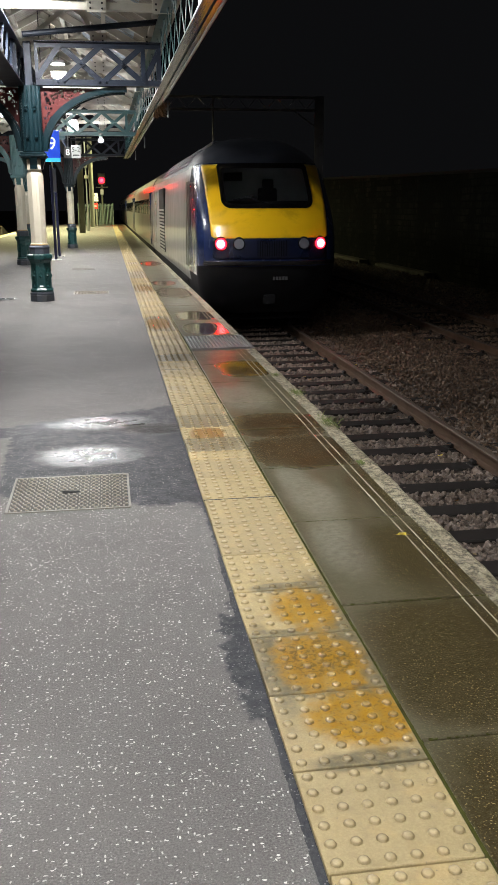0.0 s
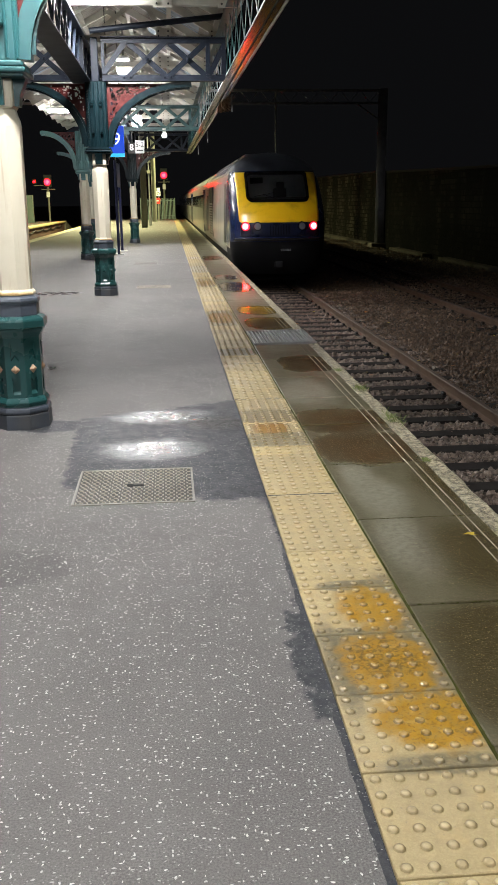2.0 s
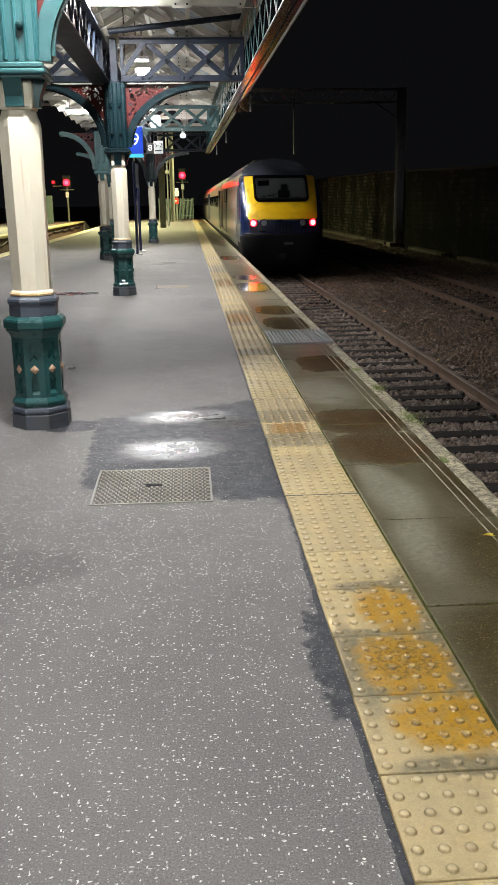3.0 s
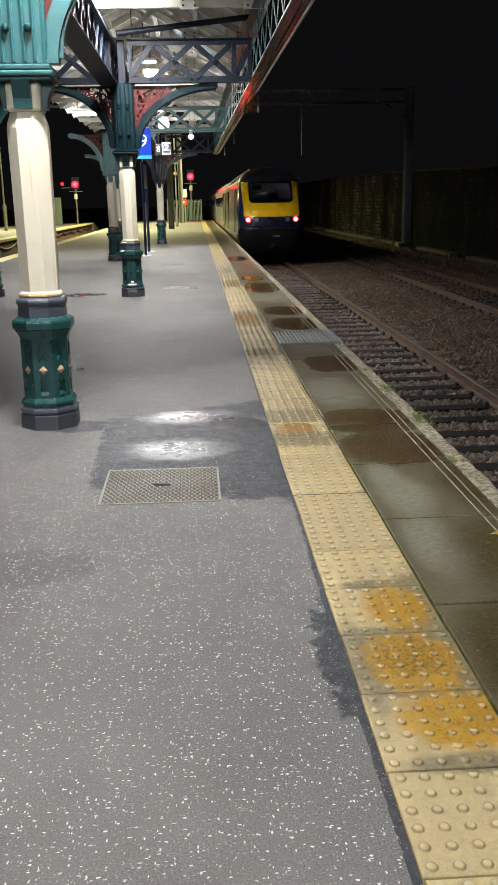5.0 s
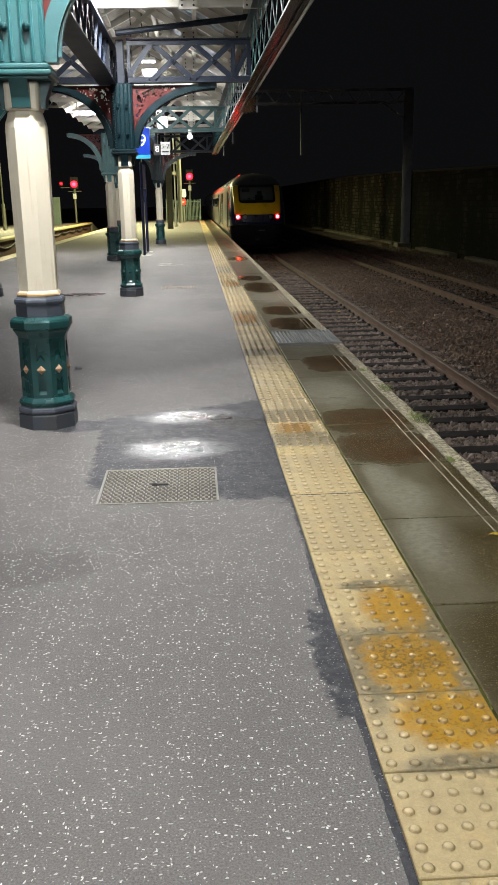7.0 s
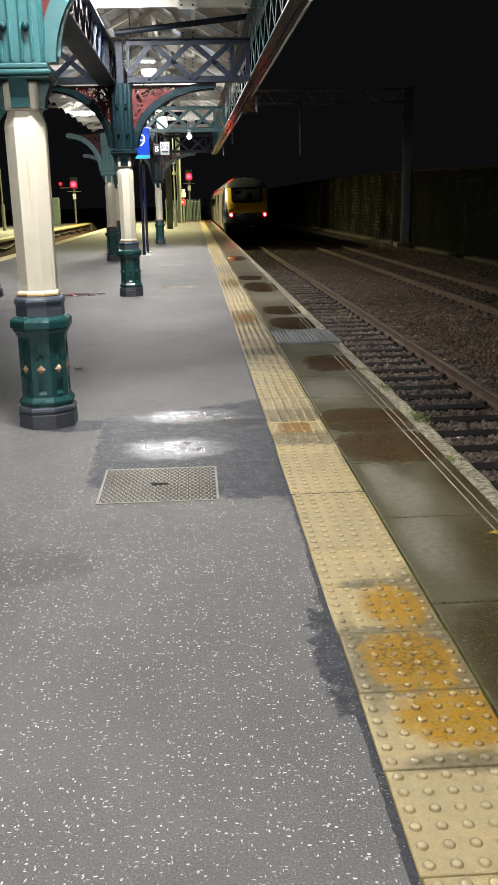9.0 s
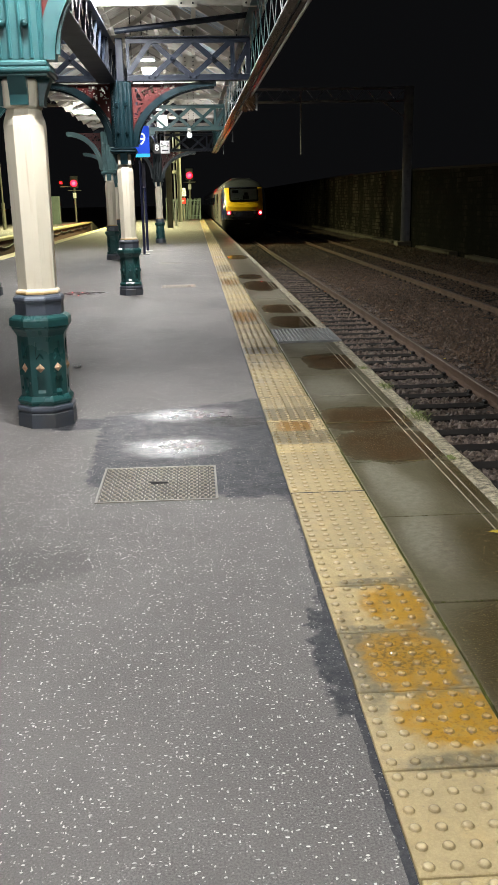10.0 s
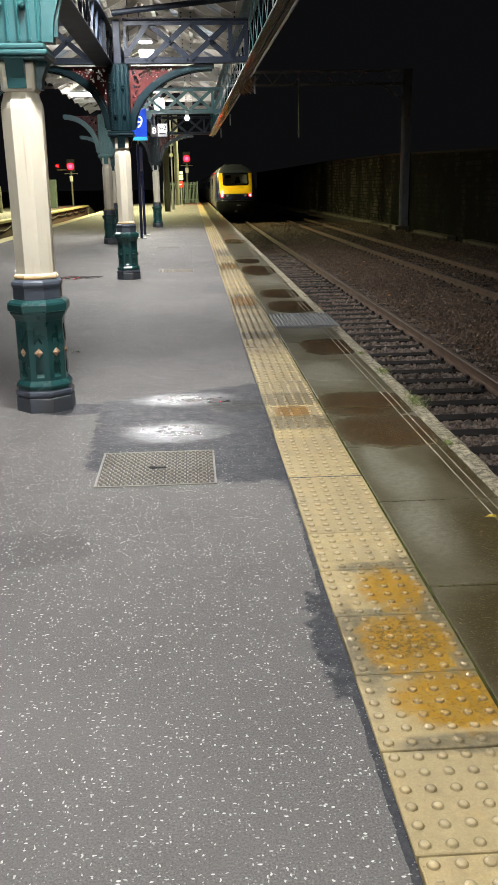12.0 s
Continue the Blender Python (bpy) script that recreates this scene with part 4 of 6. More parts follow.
def build_gantry():
    g = thing("catenary_gantry", "dark steel overhead line gantry with a lattice beam", "gantry", m=pose(0, 49.8, 0))
    bm = bmesh.new()
    for y in (-0.22, 0.22):
        box(bm, 11.30, 11.72, y - 0.012, y + 0.012, -1.0, 7.45)
    box(bm, 11.50, 11.52, -0.208, 0.208, -1.0, 7.45)
    bmesh.ops.translate(bm, vec=(0.05, 0, 0), verts=bm.verts)
    part("mast", bm, POST_DIM, g)
    part("mast_base", new_box(11.0, 12.0, -0.5, 0.5, -1.15, -0.85, bevel=0.03), CONCRETE, g)
    for z in (6.72, 7.38):
        for y in (-0.3, 0.3):
            part("chord", new_box(-13, 11.35, y - 0.035, y + 0.035, z - 0.035, z + 0.035), POST_DIM, g)
    n = 44
    for i in range(n):
        x0, x1 = -13 + 24.3 * i / n, -13 + 24.3 * (i + 1) / n
        a, b = ((x0, -0.3, 6.72), (x1, -0.3, 7.38)) if i % 2 else ((x0, -0.3, 7.38), (x1, -0.3, 6.72))
        part("lacing", bar(bmesh.new(), a, b, 0.03, 0.05, (0, 1, 0)), POST_DIM, g)
    part("knee_brace", bar(bmesh.new(), (11.3, 0, 5.9), (10.1, 0, 6.70), 0.06, 0.08, (0, 1, 0)), POST_DIM, g)
    bm = bmesh.new()
    tube(bm, (5.58, 0, 4.0), (5.58, 0, 7.3), 0.05, 8)
    part("drop_tube", bm, POST_DIM, g)


POST_DIM = painted("weathered_steel", (0.26, 0.26, 0.28), 0.6, 0.4)


# ---------------------------------------------------------------- canopy
def spandrel(bm, length, z0, z1, sign, rnd):
    """Pierced cast ornament between the post, the beam and the arch, in the xz plane."""
    def arch(x):
        u = min(1.0, max(0.0, (x - 0.22) / (length - 0.22)))
        return z0 + (z1 - z0) * (1 - (1 - u) ** 2.0) ** 0.5
    seed = rnd.uniform(0, 40)
    step = 0.0165
    nx, nz = int((length - 0.16) / step), int((z1 - z0) / step)
    corner = {}

    def at(i, j):
        if (i, j) not in corner:
            corner[i, j] = bm.verts.new((sign * (0.16 + i * step), -0.012, z0 + j * step))
        return corner[i, j]
    eyes = [(rnd.uniform(0.26, length * 0.75), rnd.uniform(z1 - 0.5, z1 - 0.05), rnd.uniform(0.05, 0.11)) for _ in range(9)]
    for i in range(nx):
        for j in range(nz):
            x, z = 0.16 + (i + 0.5) * step, z0 + (j + 0.5) * step
            gap = z - arch(x)
            if gap < 0.0:
                continue
            edge = gap < 0.055 or z > z1 - 0.045 or x < 0.205
            vine = abs(noise.noise(Vector((x * 9, z * 9, seed)))) < 0.19 or abs(noise.noise(Vector((x * 17, z * 17, seed + 9)))) < 0.14
            eye = any(abs(math.hypot(x - a, z - b) - c) < 0.014 for a, b, c in eyes)
            if edge or vine or eye:
                bm.faces.new((at(i, j), at(i + 1, j), at(i + 1, j + 1), at(i, j + 1)))
    bmesh.ops.recalc_face_normals(bm, faces=bm.faces[:])
    bmesh.ops.solidify(bm, geom=bm.faces[:], thickness=0.022)
    return bm


def arch_rib(bm, length, z0, z1, sign, w, t):
    pts = []
    for i in range(19):
        a = math.pi / 2 * i / 18
        pts.append(Vector((sign * (0.20 + (length - 0.20) * (1 - math.cos(a))), 0, z0 + (z1 - z0) * math.sin(a))))
    rows = []
    for i, p in enumerate(pts):
        d = (pts[min(i + 1, 18)] - pts[max(i - 1, 0)]).normalized()
        nrm = Vector((-d.z, 0, d.x))
        rows.append([p + nrm * (s * t / 2) + Vector((0, u * w / 2, 0)) for s, u in ((-1, -1), (1, -1), (1, 1), (-1, 1))])
    return loft(bm, rows)


def slotted_pedestal(w, z0, z1):
    """An eight-sided drum; each face has a slot above and below its boss, with pointed ends and a sloping sill."""
    bm = bmesh.new()
    half, h, d = w / 2 * math.tan(math.pi / 8), 0.026, 0.020
    for i in range(8):
        turn = Matrix.Rotation(radians(45 * i), 3, "Z")

        def at(u, z, deep=0.0):
            return bm.verts.new(turn @ Vector((u, w / 2 - deep, z)))

        def face(*pts):
            bm.faces.new([at(*p) for p in pts])
        for s in (-1, 1):
            face((s * half, z0), (s * h, z0), (s * h, z1), (s * half, z1))
        face((-h, z0), (h, z0), (h, 0.244), (-h, 0.244))
        face((-h, 0.364), (0, 0.334), (h, 0.364), (h, 0.478), (0, 0.512), (-h, 0.478))
        face((-h, 0.604), (h, 0.604), (h, z1), (-h, z1))
        lower = [((-h, 0.244), (-h, 0.268)), ((h, 0.244), (h, 0.268)), ((h, 0.364), (h, 0.364)), ((0, 0.334), (0, 0.334)), ((-h, 0.364), (-h, 0.364))]
        upper = [((-h, 0.478), (-h, 0.490)), ((0, 0.512), (0, 0.524)), ((h, 0.478), (h, 0.490)), ((h, 0.604), (h, 0.604)), ((-h, 0.604), (-h, 0.604))]
        for slot in (lower, upper):
            face(*[(*b, d) for _, b in slot])
            for (a, b), (a2, b2) in zip(slot, slot[1:] + slot[:1]):
                face(a, a2, (*b2, d), (*b, d))
    for z in (z0, z1):
        bm.faces.new([bm.verts.new(p) for p in octagon(w, z)])
    bmesh.ops.remove_doubles(bm, verts=bm.verts[:], dist=0.0005)
    return bm


def build_column(x, y, label, upper, reach_right=1.5, reach_left=1.2, group="canopy columns", boss=None, boss_label=""):
    """A cast-iron column: plinth, panelled pedestal, slate band, cream shaft, capital, ribbed post with brackets."""
    c = thing("canopy_column", label, "column", group, m=pose(x, y, 0))
    boss = boss or TEAL_DARK
    part("plinth", octa((0.392, 0.0), (0.388, 0.098), (0.378, 0.105)), PLINTH, c, "chipped dark plinth")
    part("base_moulding", octa((0.365, 0.1055), (0.384, 0.113), (0.390, 0.128), (0.384, 0.146), (0.352, 0.156)), BAND, c)
    part("base_moulding", octa((0.352, 0.1565), (0.352, 0.168), (0.372, 0.176), (0.374, 0.190), (0.360, 0.202), (0.330, 0.222)), TEAL_DARK, c)
    part("pedestal", slotted_pedestal(0.322, 0.2225, 0.64), TEAL_DARK, c, "dark green pedestal with sunk slots")
    part("pedestal_cap", octa((0.322, 0.6405), (0.332, 0.652), (0.352, 0.672), (0.378, 0.690), (0.380, 0.704), (0.404, 0.709), (0.406, 0.752), (0.396, 0.766), (0.340, 0.785)), TEAL_DARK, c)
    r = 0.322 / 2
    for i in range(8):
        bm = bmesh.new()
        v = [bm.verts.new(p) for p in ((-0.038, r - 0.004, 0.421), (0, r - 0.004, 0.383), (0.038, r - 0.004, 0.421), (0, r - 0.004, 0.459))]
        w = [bm.verts.new(p) for p in ((-0.008, r + 0.017, 0.421), (0, r + 0.017, 0.412), (0.008, r + 0.017, 0.421), (0, r + 0.017, 0.430))]
        for q in range(4):
            bm.faces.new((v[q], v[(q + 1) % 4], w[(q + 1) % 4], w[q]))
        bm.faces.new(w)
        bm.faces.new(v)
        part("boss", bm, boss, c, boss_label, m=pose(0, 0, 0, 0, 0, 45 * i))
    part("band", octa((0.316, 0.786), (0.316, 0.866), (0.328, 0.874), (0.334, 0.888), (0.328, 0.903), (0.306, 0.914), (0.270, 0.925)), BAND, c, "slate blue band")
    bm = octa((0.286, 0.926), (0.288, 0.936), (0.278, 0.948), (0.252, 0.960), (0.250, 1.0), (0.262, 1.94), (0.262, 2.02), (0.252, 2.055), (0.226, 2.09), (0.214, 2.12))
    part("shaft", bm, CREAM, c, "cream octagonal shaft")
    bm = bmesh.new()
    box(bm, -0.112, 0.112, -0.112, 0.112, 2.121, 2.305, bevel=0.02, seg=2)
    part("necking", bm, CREAM, c)
    for i in range(4):
        bm = bmesh.new()
        loft(bm, [[(sx * 0.058, yy, z) for sx, yy in ((-1, 0.10), (1, 0.10), (1, d), (-1, d))] for z, d in ((2.14, 0.142), (2.20, 0.150), (2.26, 0.175), (2.31, 0.195))])
        part("corbel", bm, upper if i != 1 else TEAL, c, m=pose(0, 0, 0, 0, 0, 90 * i))
    bm = bmesh.new()
    box(bm, -0.198, 0.198, -0.185, 0.185, 2.306, 2.325, bevel=0.006)
    box(bm, -0.216, 0.216, -0.20, 0.20, 2.326, 2.362, bevel=0.014, seg=3)
    box(bm, -0.200, 0.200, -0.187, 0.187, 2.363, 2.40, bevel=0.01)
    part("capital", bm, upper, c)
    bm = new_box(-0.155, 0.155, -0.125, 0.125, 2.40, 3.42, bevel=0.01)
    part("post", bm, upper, c, "ribbed upper post")
    # post heads of the shaded columns are painted darker still
    part("post_head", new_box(-0.060, 0.060, -0.060, 0.060, 3.421, 4.08, bevel=0.01), DARK_SHADED if upper is TEAL_SHADED else upper, c)
    bm = bmesh.new()
    for s in (-1, 1):
        for q in (-0.10, -0.035, 0.035, 0.10):
            tube(bm, (q, s * 0.128, 2.42), (q, s * 0.128, 3.40), 0.014, 6)
            tube(bm, (s * 0.158, q, 2.42), (s * 0.158, q, 3.40), 0.014, 6)
    tagged(part("ribs", bm, upper, c), kind="stuff")
    bm = bmesh.new()
    for z in (2.62, 2.66, 3.05, 3.09):
        for s in (-1, 1):
            bmesh.ops.create_uvsphere(bm, u_segments=8, v_segments=6, radius=0.026, matrix=pose(s * 0.07, -0.150, z if z != 2.66 else 2.62))
    tagged(part("rivets", bm, upper, c), kind="stuff")
    bm = bmesh.new()
    for i in range(22):
        box(bm, -0.150, -0.127, -0.150, -0.125, 2.42 + i * 0.04, 2.44 + i * 0.04)
    tagged(part("dentils", bm, upper, c), kind="stuff")
    rnd = random.Random(int(abs(x * 100 + y * 10)))
    for sign, reach in ((1, reach_right), (-1, reach_left)):
        if reach:
            br = part("bracket", arch_rib(bmesh.new(), reach, 2.42, 3.38, sign, 0.12, 0.075), upper, c, "arched iron bracket")
            bm = bmesh.new()
            arch_rib(bm, reach - 0.03, 2.46, 3.37, sign, 0.03, 0.13)
            part("bracket_flange", bm, upper, br)
            part("spandrel", spandrel(bmesh.new(), reach, 2.47, 3.41, sign, rnd), RED, br, "pierced red scrollwork")
    return c


def build_truss(x0, x1, y, mat, label, panels=3, z0=3.42, z1=4.08):
    """A lattice cross girder between the columns and the canopy's edge."""
    t = thing("lattice_truss", label, "truss", "canopy trusses", m=pose(x0, y, 0))
    L = x1 - x0
    for z, h in ((z0, 0.10), (z1 - 0.09, 0.09)):
        bm = bmesh.new()
        box(bm, 0, L, -0.012, 0.012, z, z + h)
        zz = z if z == z0 else z + h - 0.014
        box(bm, 0, L, -0.085, -0.0125, zz, zz + 0.014)
        box(bm, 0, L, 0.0125, 0.085, zz, zz + 0.014)
        part("chord", bm, mat, t)
    w = 0.655
    last = L - 0.29
    n = max(1, round((last - 0.40) / w))
    start = max(0.05, last - n * w)
    cells = [(start + w * i, start + w * (i + 1)) for i in range(n)]
    for a, b in cells:
        for s, (p, q) in enumerate(((a, b), (b, a))):
            o = 0.02 if s else -0.02
            part("diagonal", bar(bmesh.new(), (p, o, z0 + 0.06), (q, o, z1 - 0.05), 0.085, 0.016, (0, 1, 0)), mat, t)
        bm = bmesh.new()
        bmesh.ops.create_uvsphere(bm, u_segments=8, v_segments=5, radius=0.032, matrix=pose((a + b) / 2, -0.03, (z0 + z1) / 2 + 0.005))
        for q in (-0.05, 0.05):
            bmesh.ops.create_uvsphere(bm, u_segments=6, v_segments=4, radius=0.022, matrix=pose(a + q, -0.02, z0 + 0.06))
        tagged(part("rivets", bm, mat, t), kind="stuff")
    part("diagonal", bar(bmesh.new(), (0.03, -0.02, z0 + 0.12), (start, -0.02, z1 - 0.05), 0.085, 0.016, (0, 1, 0)), mat, t)
    part("diagonal", bar(bmesh.new(), (last, -0.02, z0 + 0.06), (L - 0.03, -0.02, z1 - 0.12), 0.085, 0.016, (0, 1, 0)), mat, t)
    part("mid_upright", new_box(last - 0.035, last + 0.035, -0.045, -0.028, z0 + 0.101, z1 - 0.091), mat, t)
    part("end_upright", new_box(L - 0.07, L, -0.03, 0.03, z0 + 0.101, z1 - 0.091), mat, t)
    part("upright", new_box(0.0, 0.05, -0.03, 0.03, z0 + 0.101, z1 - 0.091), mat, t)
    return t


def build_long_girder(p, q, name, mat, label, pitch, z0=3.42, z1=4.10, flange=0.30, lace=0.02, lace_h=0.035, lace_x=0.012, under=None):
    """A lattice girder running along the platform from p to q (x, y)."""
    p, q = Vector((*p, 0)), Vector((*q, 0))
    L = (q - p).length
    ang = math.degrees(math.atan2(q.y - p.y, q.x - p.x)) - 90
    g = thing(name, label, "girder", m=pose(p.x, p.y, 0, 0, 0, ang))
    part("bottom_flange", new_box(-flange / 2, flange / 2, 0, L, z0 - 0.02, z0, bevel=0.004), under or mat, g)
    part("bottom_web", new_box(-0.012, 0.012, 0, L, z0 + 0.001, z0 + 0.09), mat, g)
    part("top_flange", new_box(-0.09, 0.09, 0, L, z1 - 0.02, z1), mat, g)
    n = int(L / pitch)
    w = L / n
    bars = (bar(bmesh.new(), (0, 0, z0 + 0.05), (0, w, z1 - 0.03), lace, lace_h, (1, 0, 0)), bar(bmesh.new(), (0, w, z0 + 0.05), (0, 0, z1 - 0.03), lace, lace_h, (1, 0, 0)))
    bars = [mesh_of("lacing", b, mat) for b in bars]
    for i in range(n):
        part("lacing", bars[0], mat, g, m=pose(lace_x, i * w, 0))
        part("lacing", bars[1], mat, g, m=pose(-lace_x, i * w, 0))
    return g


ROOF_Y0, ROOF_Y1 = -12.0, 35.4
FASCIA0, FASCIA1 = (0.74, ROOF_Y0), (0.36, ROOF_Y1)


def build_roof():
    """The pitched canopy roof: boarding, glazing strips, rafters, purlins, tie beams with bolted gussets."""
    rid_x, rid_z, eave_z, left_x = -1.7, 5.75, 4.42, -4.4
    bm = bmesh.new()
    for a, b in (((0.75, eave_z), (rid_x, rid_z)), ((rid_x, rid_z), (left_x, eave_z))):
        v = [bm.verts.new(p) for p in ((a[0], ROOF_Y0, a[1]), (a[0], ROOF_Y1, a[1]), (b[0], ROOF_Y1, b[1]), (b[0], ROOF_Y0, b[1]))]
        w = [bm.verts.new(u.co + Vector((0, 0, 0.05))) for u in v]
        bm.faces.new(v)
        bm.faces.new(w)
        for i in range(4):
            bm.faces.new((v[i], v[(i + 1) % 4], w[(i + 1) % 4], w[i]))
    structure("ceiling", bm, BOARDS, "grimy pale boarded underside of the canopy roof", "ceiling")
    bm = bmesh.new()
    y = ROOF_Y0 + 1.0
    i = 0
    while y < ROOF_Y1 - 1:
        for k0, k1 in ((0.22, 0.72),):
            for a, b in (((0.75, eave_z), (rid_x, rid_z)), ((left_x, eave_z), (rid_x, rid_z))):
                lo, hi = [Vector((a[0] + (b[0] - a[0]) * k, 0, a[1] + (b[1] - a[1]) * k - 0.02)) for k in (k0, k1)]
                for s in range(2):
                    yy = y + s * 0.62
                    v = [bm.verts.new(p) for p in (lo + Vector((0, yy, 0)), lo + Vector((0, yy + 0.5, 0)), hi + Vector((0, yy + 0.5, 0)), hi + Vector((0, yy, 0)))]
                    w = [bm.verts.new(u.co + Vector((0, 0, 0.012))) for u in v]
                    bm.faces.new(v)
                    bm.faces.new(w)
                    for q in range(4):
                        bm.faces.new((v[q], v[(q + 1) % 4], w[(q + 1) % 4], w[q]))
        y += 3.04
    structure("roof_glazing", bm, SKYLIGHT, "pale obscured glass strips in the canopy roof", "skylight")
    n = int((ROOF_Y1 - ROOF_Y0) / 1.52)
    for i in range(n + 1):
        y = ROOF_Y0 + 0.25 + i * 1.52
        big = i % 2 == 0
        t = thing("roof_truss", "off-white timber roof truss with bolted gusset plates" if big else "off-white timber rafter pair under the roof boards", "roof truss", "roof trusses" if big else "rafters", m=pose(0, y, 0))
        for a in ((0.70, eave_z), (left_x + 0.05, eave_z)):
            part("rafter", bar(bmesh.new(), (a[0], 0, a[1] - 0.075), (rid_x, 0, rid_z - 0.075), 0.13, 0.07, (0, 1, 0)), WHITE, t)
        if big:
            part("tie_beam", new_box(left_x + 0.1, 0.66, -0.045, 0.045, 4.30, 4.41, bevel=0.008), WHITE, t)
            for s, (a, b) in enumerate((((-0.45, 4.40), (-1.0, 5.30)), ((-1.7, 4.40), (-0.75, 5.15)), ((-2.95, 4.40), (-2.4, 5.30)))):
                part("strut", bar(bmesh.new(), (a[0], 0.052, a[1]), (b[0], 0.052, b[1]), 0.085, 0.02, (0, 1, 0)), WHITE, t)
            for gx in (0.50, -0.45):
                gp = part("gusset", new_box(gx - 0.15, gx + 0.13, -0.062, -0.048, 4.27, 4.52, bevel=0.003), WHITE, t)
                bm = bmesh.new()
                for dx in (-0.1, 0.07):
                    for z in (4.32, 4.395, 4.47):
                        tube(bm, (gx + dx, -0.08, z), (gx + dx, -0.062, z), 0.016, 6)
                tagged(part("bolts", bm, IRON, gp), kind="stuff")
    for k in (0.12, 0.45, 0.80):
        for a in ((0.75, eave_z), (left_x, eave_z)):
            x, z = a[0] + (rid_x - a[0]) * k, a[1] + (rid_z - a[1]) * k
            tagged(part("purlin", new_box(x - 0.04, x + 0.04, ROOF_Y0, ROOF_Y1, z - 0.10, z - 0.03), WHITE), "off-white timber purlin along the roof", "purlin", kind="structure")
    # valance closing the end of the canopy
    bm = bmesh.new()
    v = [bm.verts.new(p) for p in ((0.7, ROOF_Y1 + 0.02, 4.2), (rid_x, ROOF_Y1 + 0.02, rid_z), (left_x, ROOF_Y1 + 0.02, 4.2))]
    w = [bm.verts.new(u.co + Vector((0, 0.05, 0))) for u in v]
    bm.faces.new(v)
    bm.faces.new(w)
    for i in range(3):
        bm.faces.new((v[i], v[(i + 1) % 3], w[(i + 1) % 3], w[i]))
    structure("canopy_end", bm, DARK_SHADED, "dark boarded gable at the end of the canopy", "gable")


def build_gutter():
    g = thing("gutter", "weathered eaves gutter with downpipe brackets along the canopy", "gutter")
    a, b = Vector((*FASCIA0, 3.44)), Vector((*FASCIA1, 3.44))
    off = Vector((0.115, 0, 0))
    part("trough", bar(bmesh.new(), a + off + Vector((-0.02, 0, -0.03)), b + off + Vector((-0.02, 0, -0.03)), 0.055, 0.06), GUTTER, g)
    bm = bmesh.new()
    tube(bm, a + off + Vector((0.075, 0, 0.02)), b + off + Vector((0.075, 0, 0.02)), 0.022, 8)
    part("conduit", bm, STEEL, g, "pale grey conduit")
    bm = bmesh.new()
    n = 420
    for i in range(n):
        p = a.lerp(b, (i + 0.5) / n) + off + Vector((0.03, 0, 0.09))
        box(bm, p.x, p.x + 0.012, p.y - 0.02, p.y + 0.02, p.z, p.z + 0.07)
    tagged(part("valance", bm, STEEL, g), kind="stuff")
    for y in (16.0, 25.0, 31.5):
        p = a.lerp(b, (y - ROOF_Y0) / (ROOF_Y1 - ROOF_Y0)) + off
        part("bracket", new_box(p.x + 0.13, p.x + 0.16, y - 0.02, y + 0.02, 3.16, 3.46), STEEL, g)


GUTTER = painted("weathered_gutter", (0.040, 0.034, 0.028), 0.17, 0.9, (0.060, 0.030, 0.010), coarse=1.2, spec=0.5)


def build_lamp(x, y, z, along=False, watts=None, tubes=3, length=0.75, ceiling=True, glare=False, label="twin fluorescent batten glowing white under the canopy", group="canopy lights"):
    """A twin-tube fluorescent fitting hung under the roof, with its light."""
    l = thing("fluorescent_light", label, "ceiling light" if ceiling else "lamp", group, m=pose(x, y, z, 0, 0, 90 if along else 0))
    h = length / 2
    part("housing", new_box(-h - 0.05, h + 0.05, -0.16, 0.16, 0.045, 0.11, bevel=0.01), SIGNWHITE, l)
    for s in range(tubes):
        yy = (s - (tubes - 1) / 2) * 0.09
        bm = bmesh.new()
        tube(bm, (-h, yy, 0.0), (h, yy, 0.0), 0.03, 10)
        part("tube", bm, TUBE, l)
    # the glare of the fitting, added as a glowing ellipsoid
    if glare:
        bm = bmesh.new()
        bmesh.ops.create_uvsphere(bm, u_segments=20, v_segments=12, radius=1.0)
        for v in bm.verts:
            v.co = Vector((v.co.x * h * 0.62, v.co.y * 0.17, v.co.z * 0.23 - 0.06))
        part("diffuser_glow", bm, GLARE, l, "white glowing ellipsoid added for the lamp's glare", smooth=True)
    rise = 5.75 - 0.543 * abs(x + 1.7) - z if ceiling else 0.0
    if ceiling:
        for s in (-0.3, 0.3):
            hg = bmesh.new()
            tube(hg, (s, 0, 0.11), (s, 0, rise + (0.0 if along else 0.25)), 0.008, 5)
            part("hanger", hg, IRON, l)
    data = bpy.data.lights.new("tube_light", "AREA")
    data.shape, data.size, data.size_y, data.energy, data.color = "RECTANGLE", length, 0.2, watts or LAMP_POWER, (0.985, 0.975, 0.965)
    lo = new("tube_light", data)
    lo.parent = l
    lo.matrix_basis = pose(0, 0, -0.28 if glare else -0.04)
    return l


# ---------------------------------------------------------------- the train
PROFILE = [(0.42, 1.10), (0.60, 1.22), (0.85, 1.31), (1.15, 1.355), (1.45, 1.37), (1.77, 1.37), (2.1, 1.365), (2.45, 1.35), (2.8, 1.325), (3.05, 1.30), (3.22, 1.265), (3.38, 1.19), (3.52, 1.07), (3.65, 0.90), (3.75, 0.70), (3.82, 0.46), (3.86, 0.22), (3.875, 0.02)]
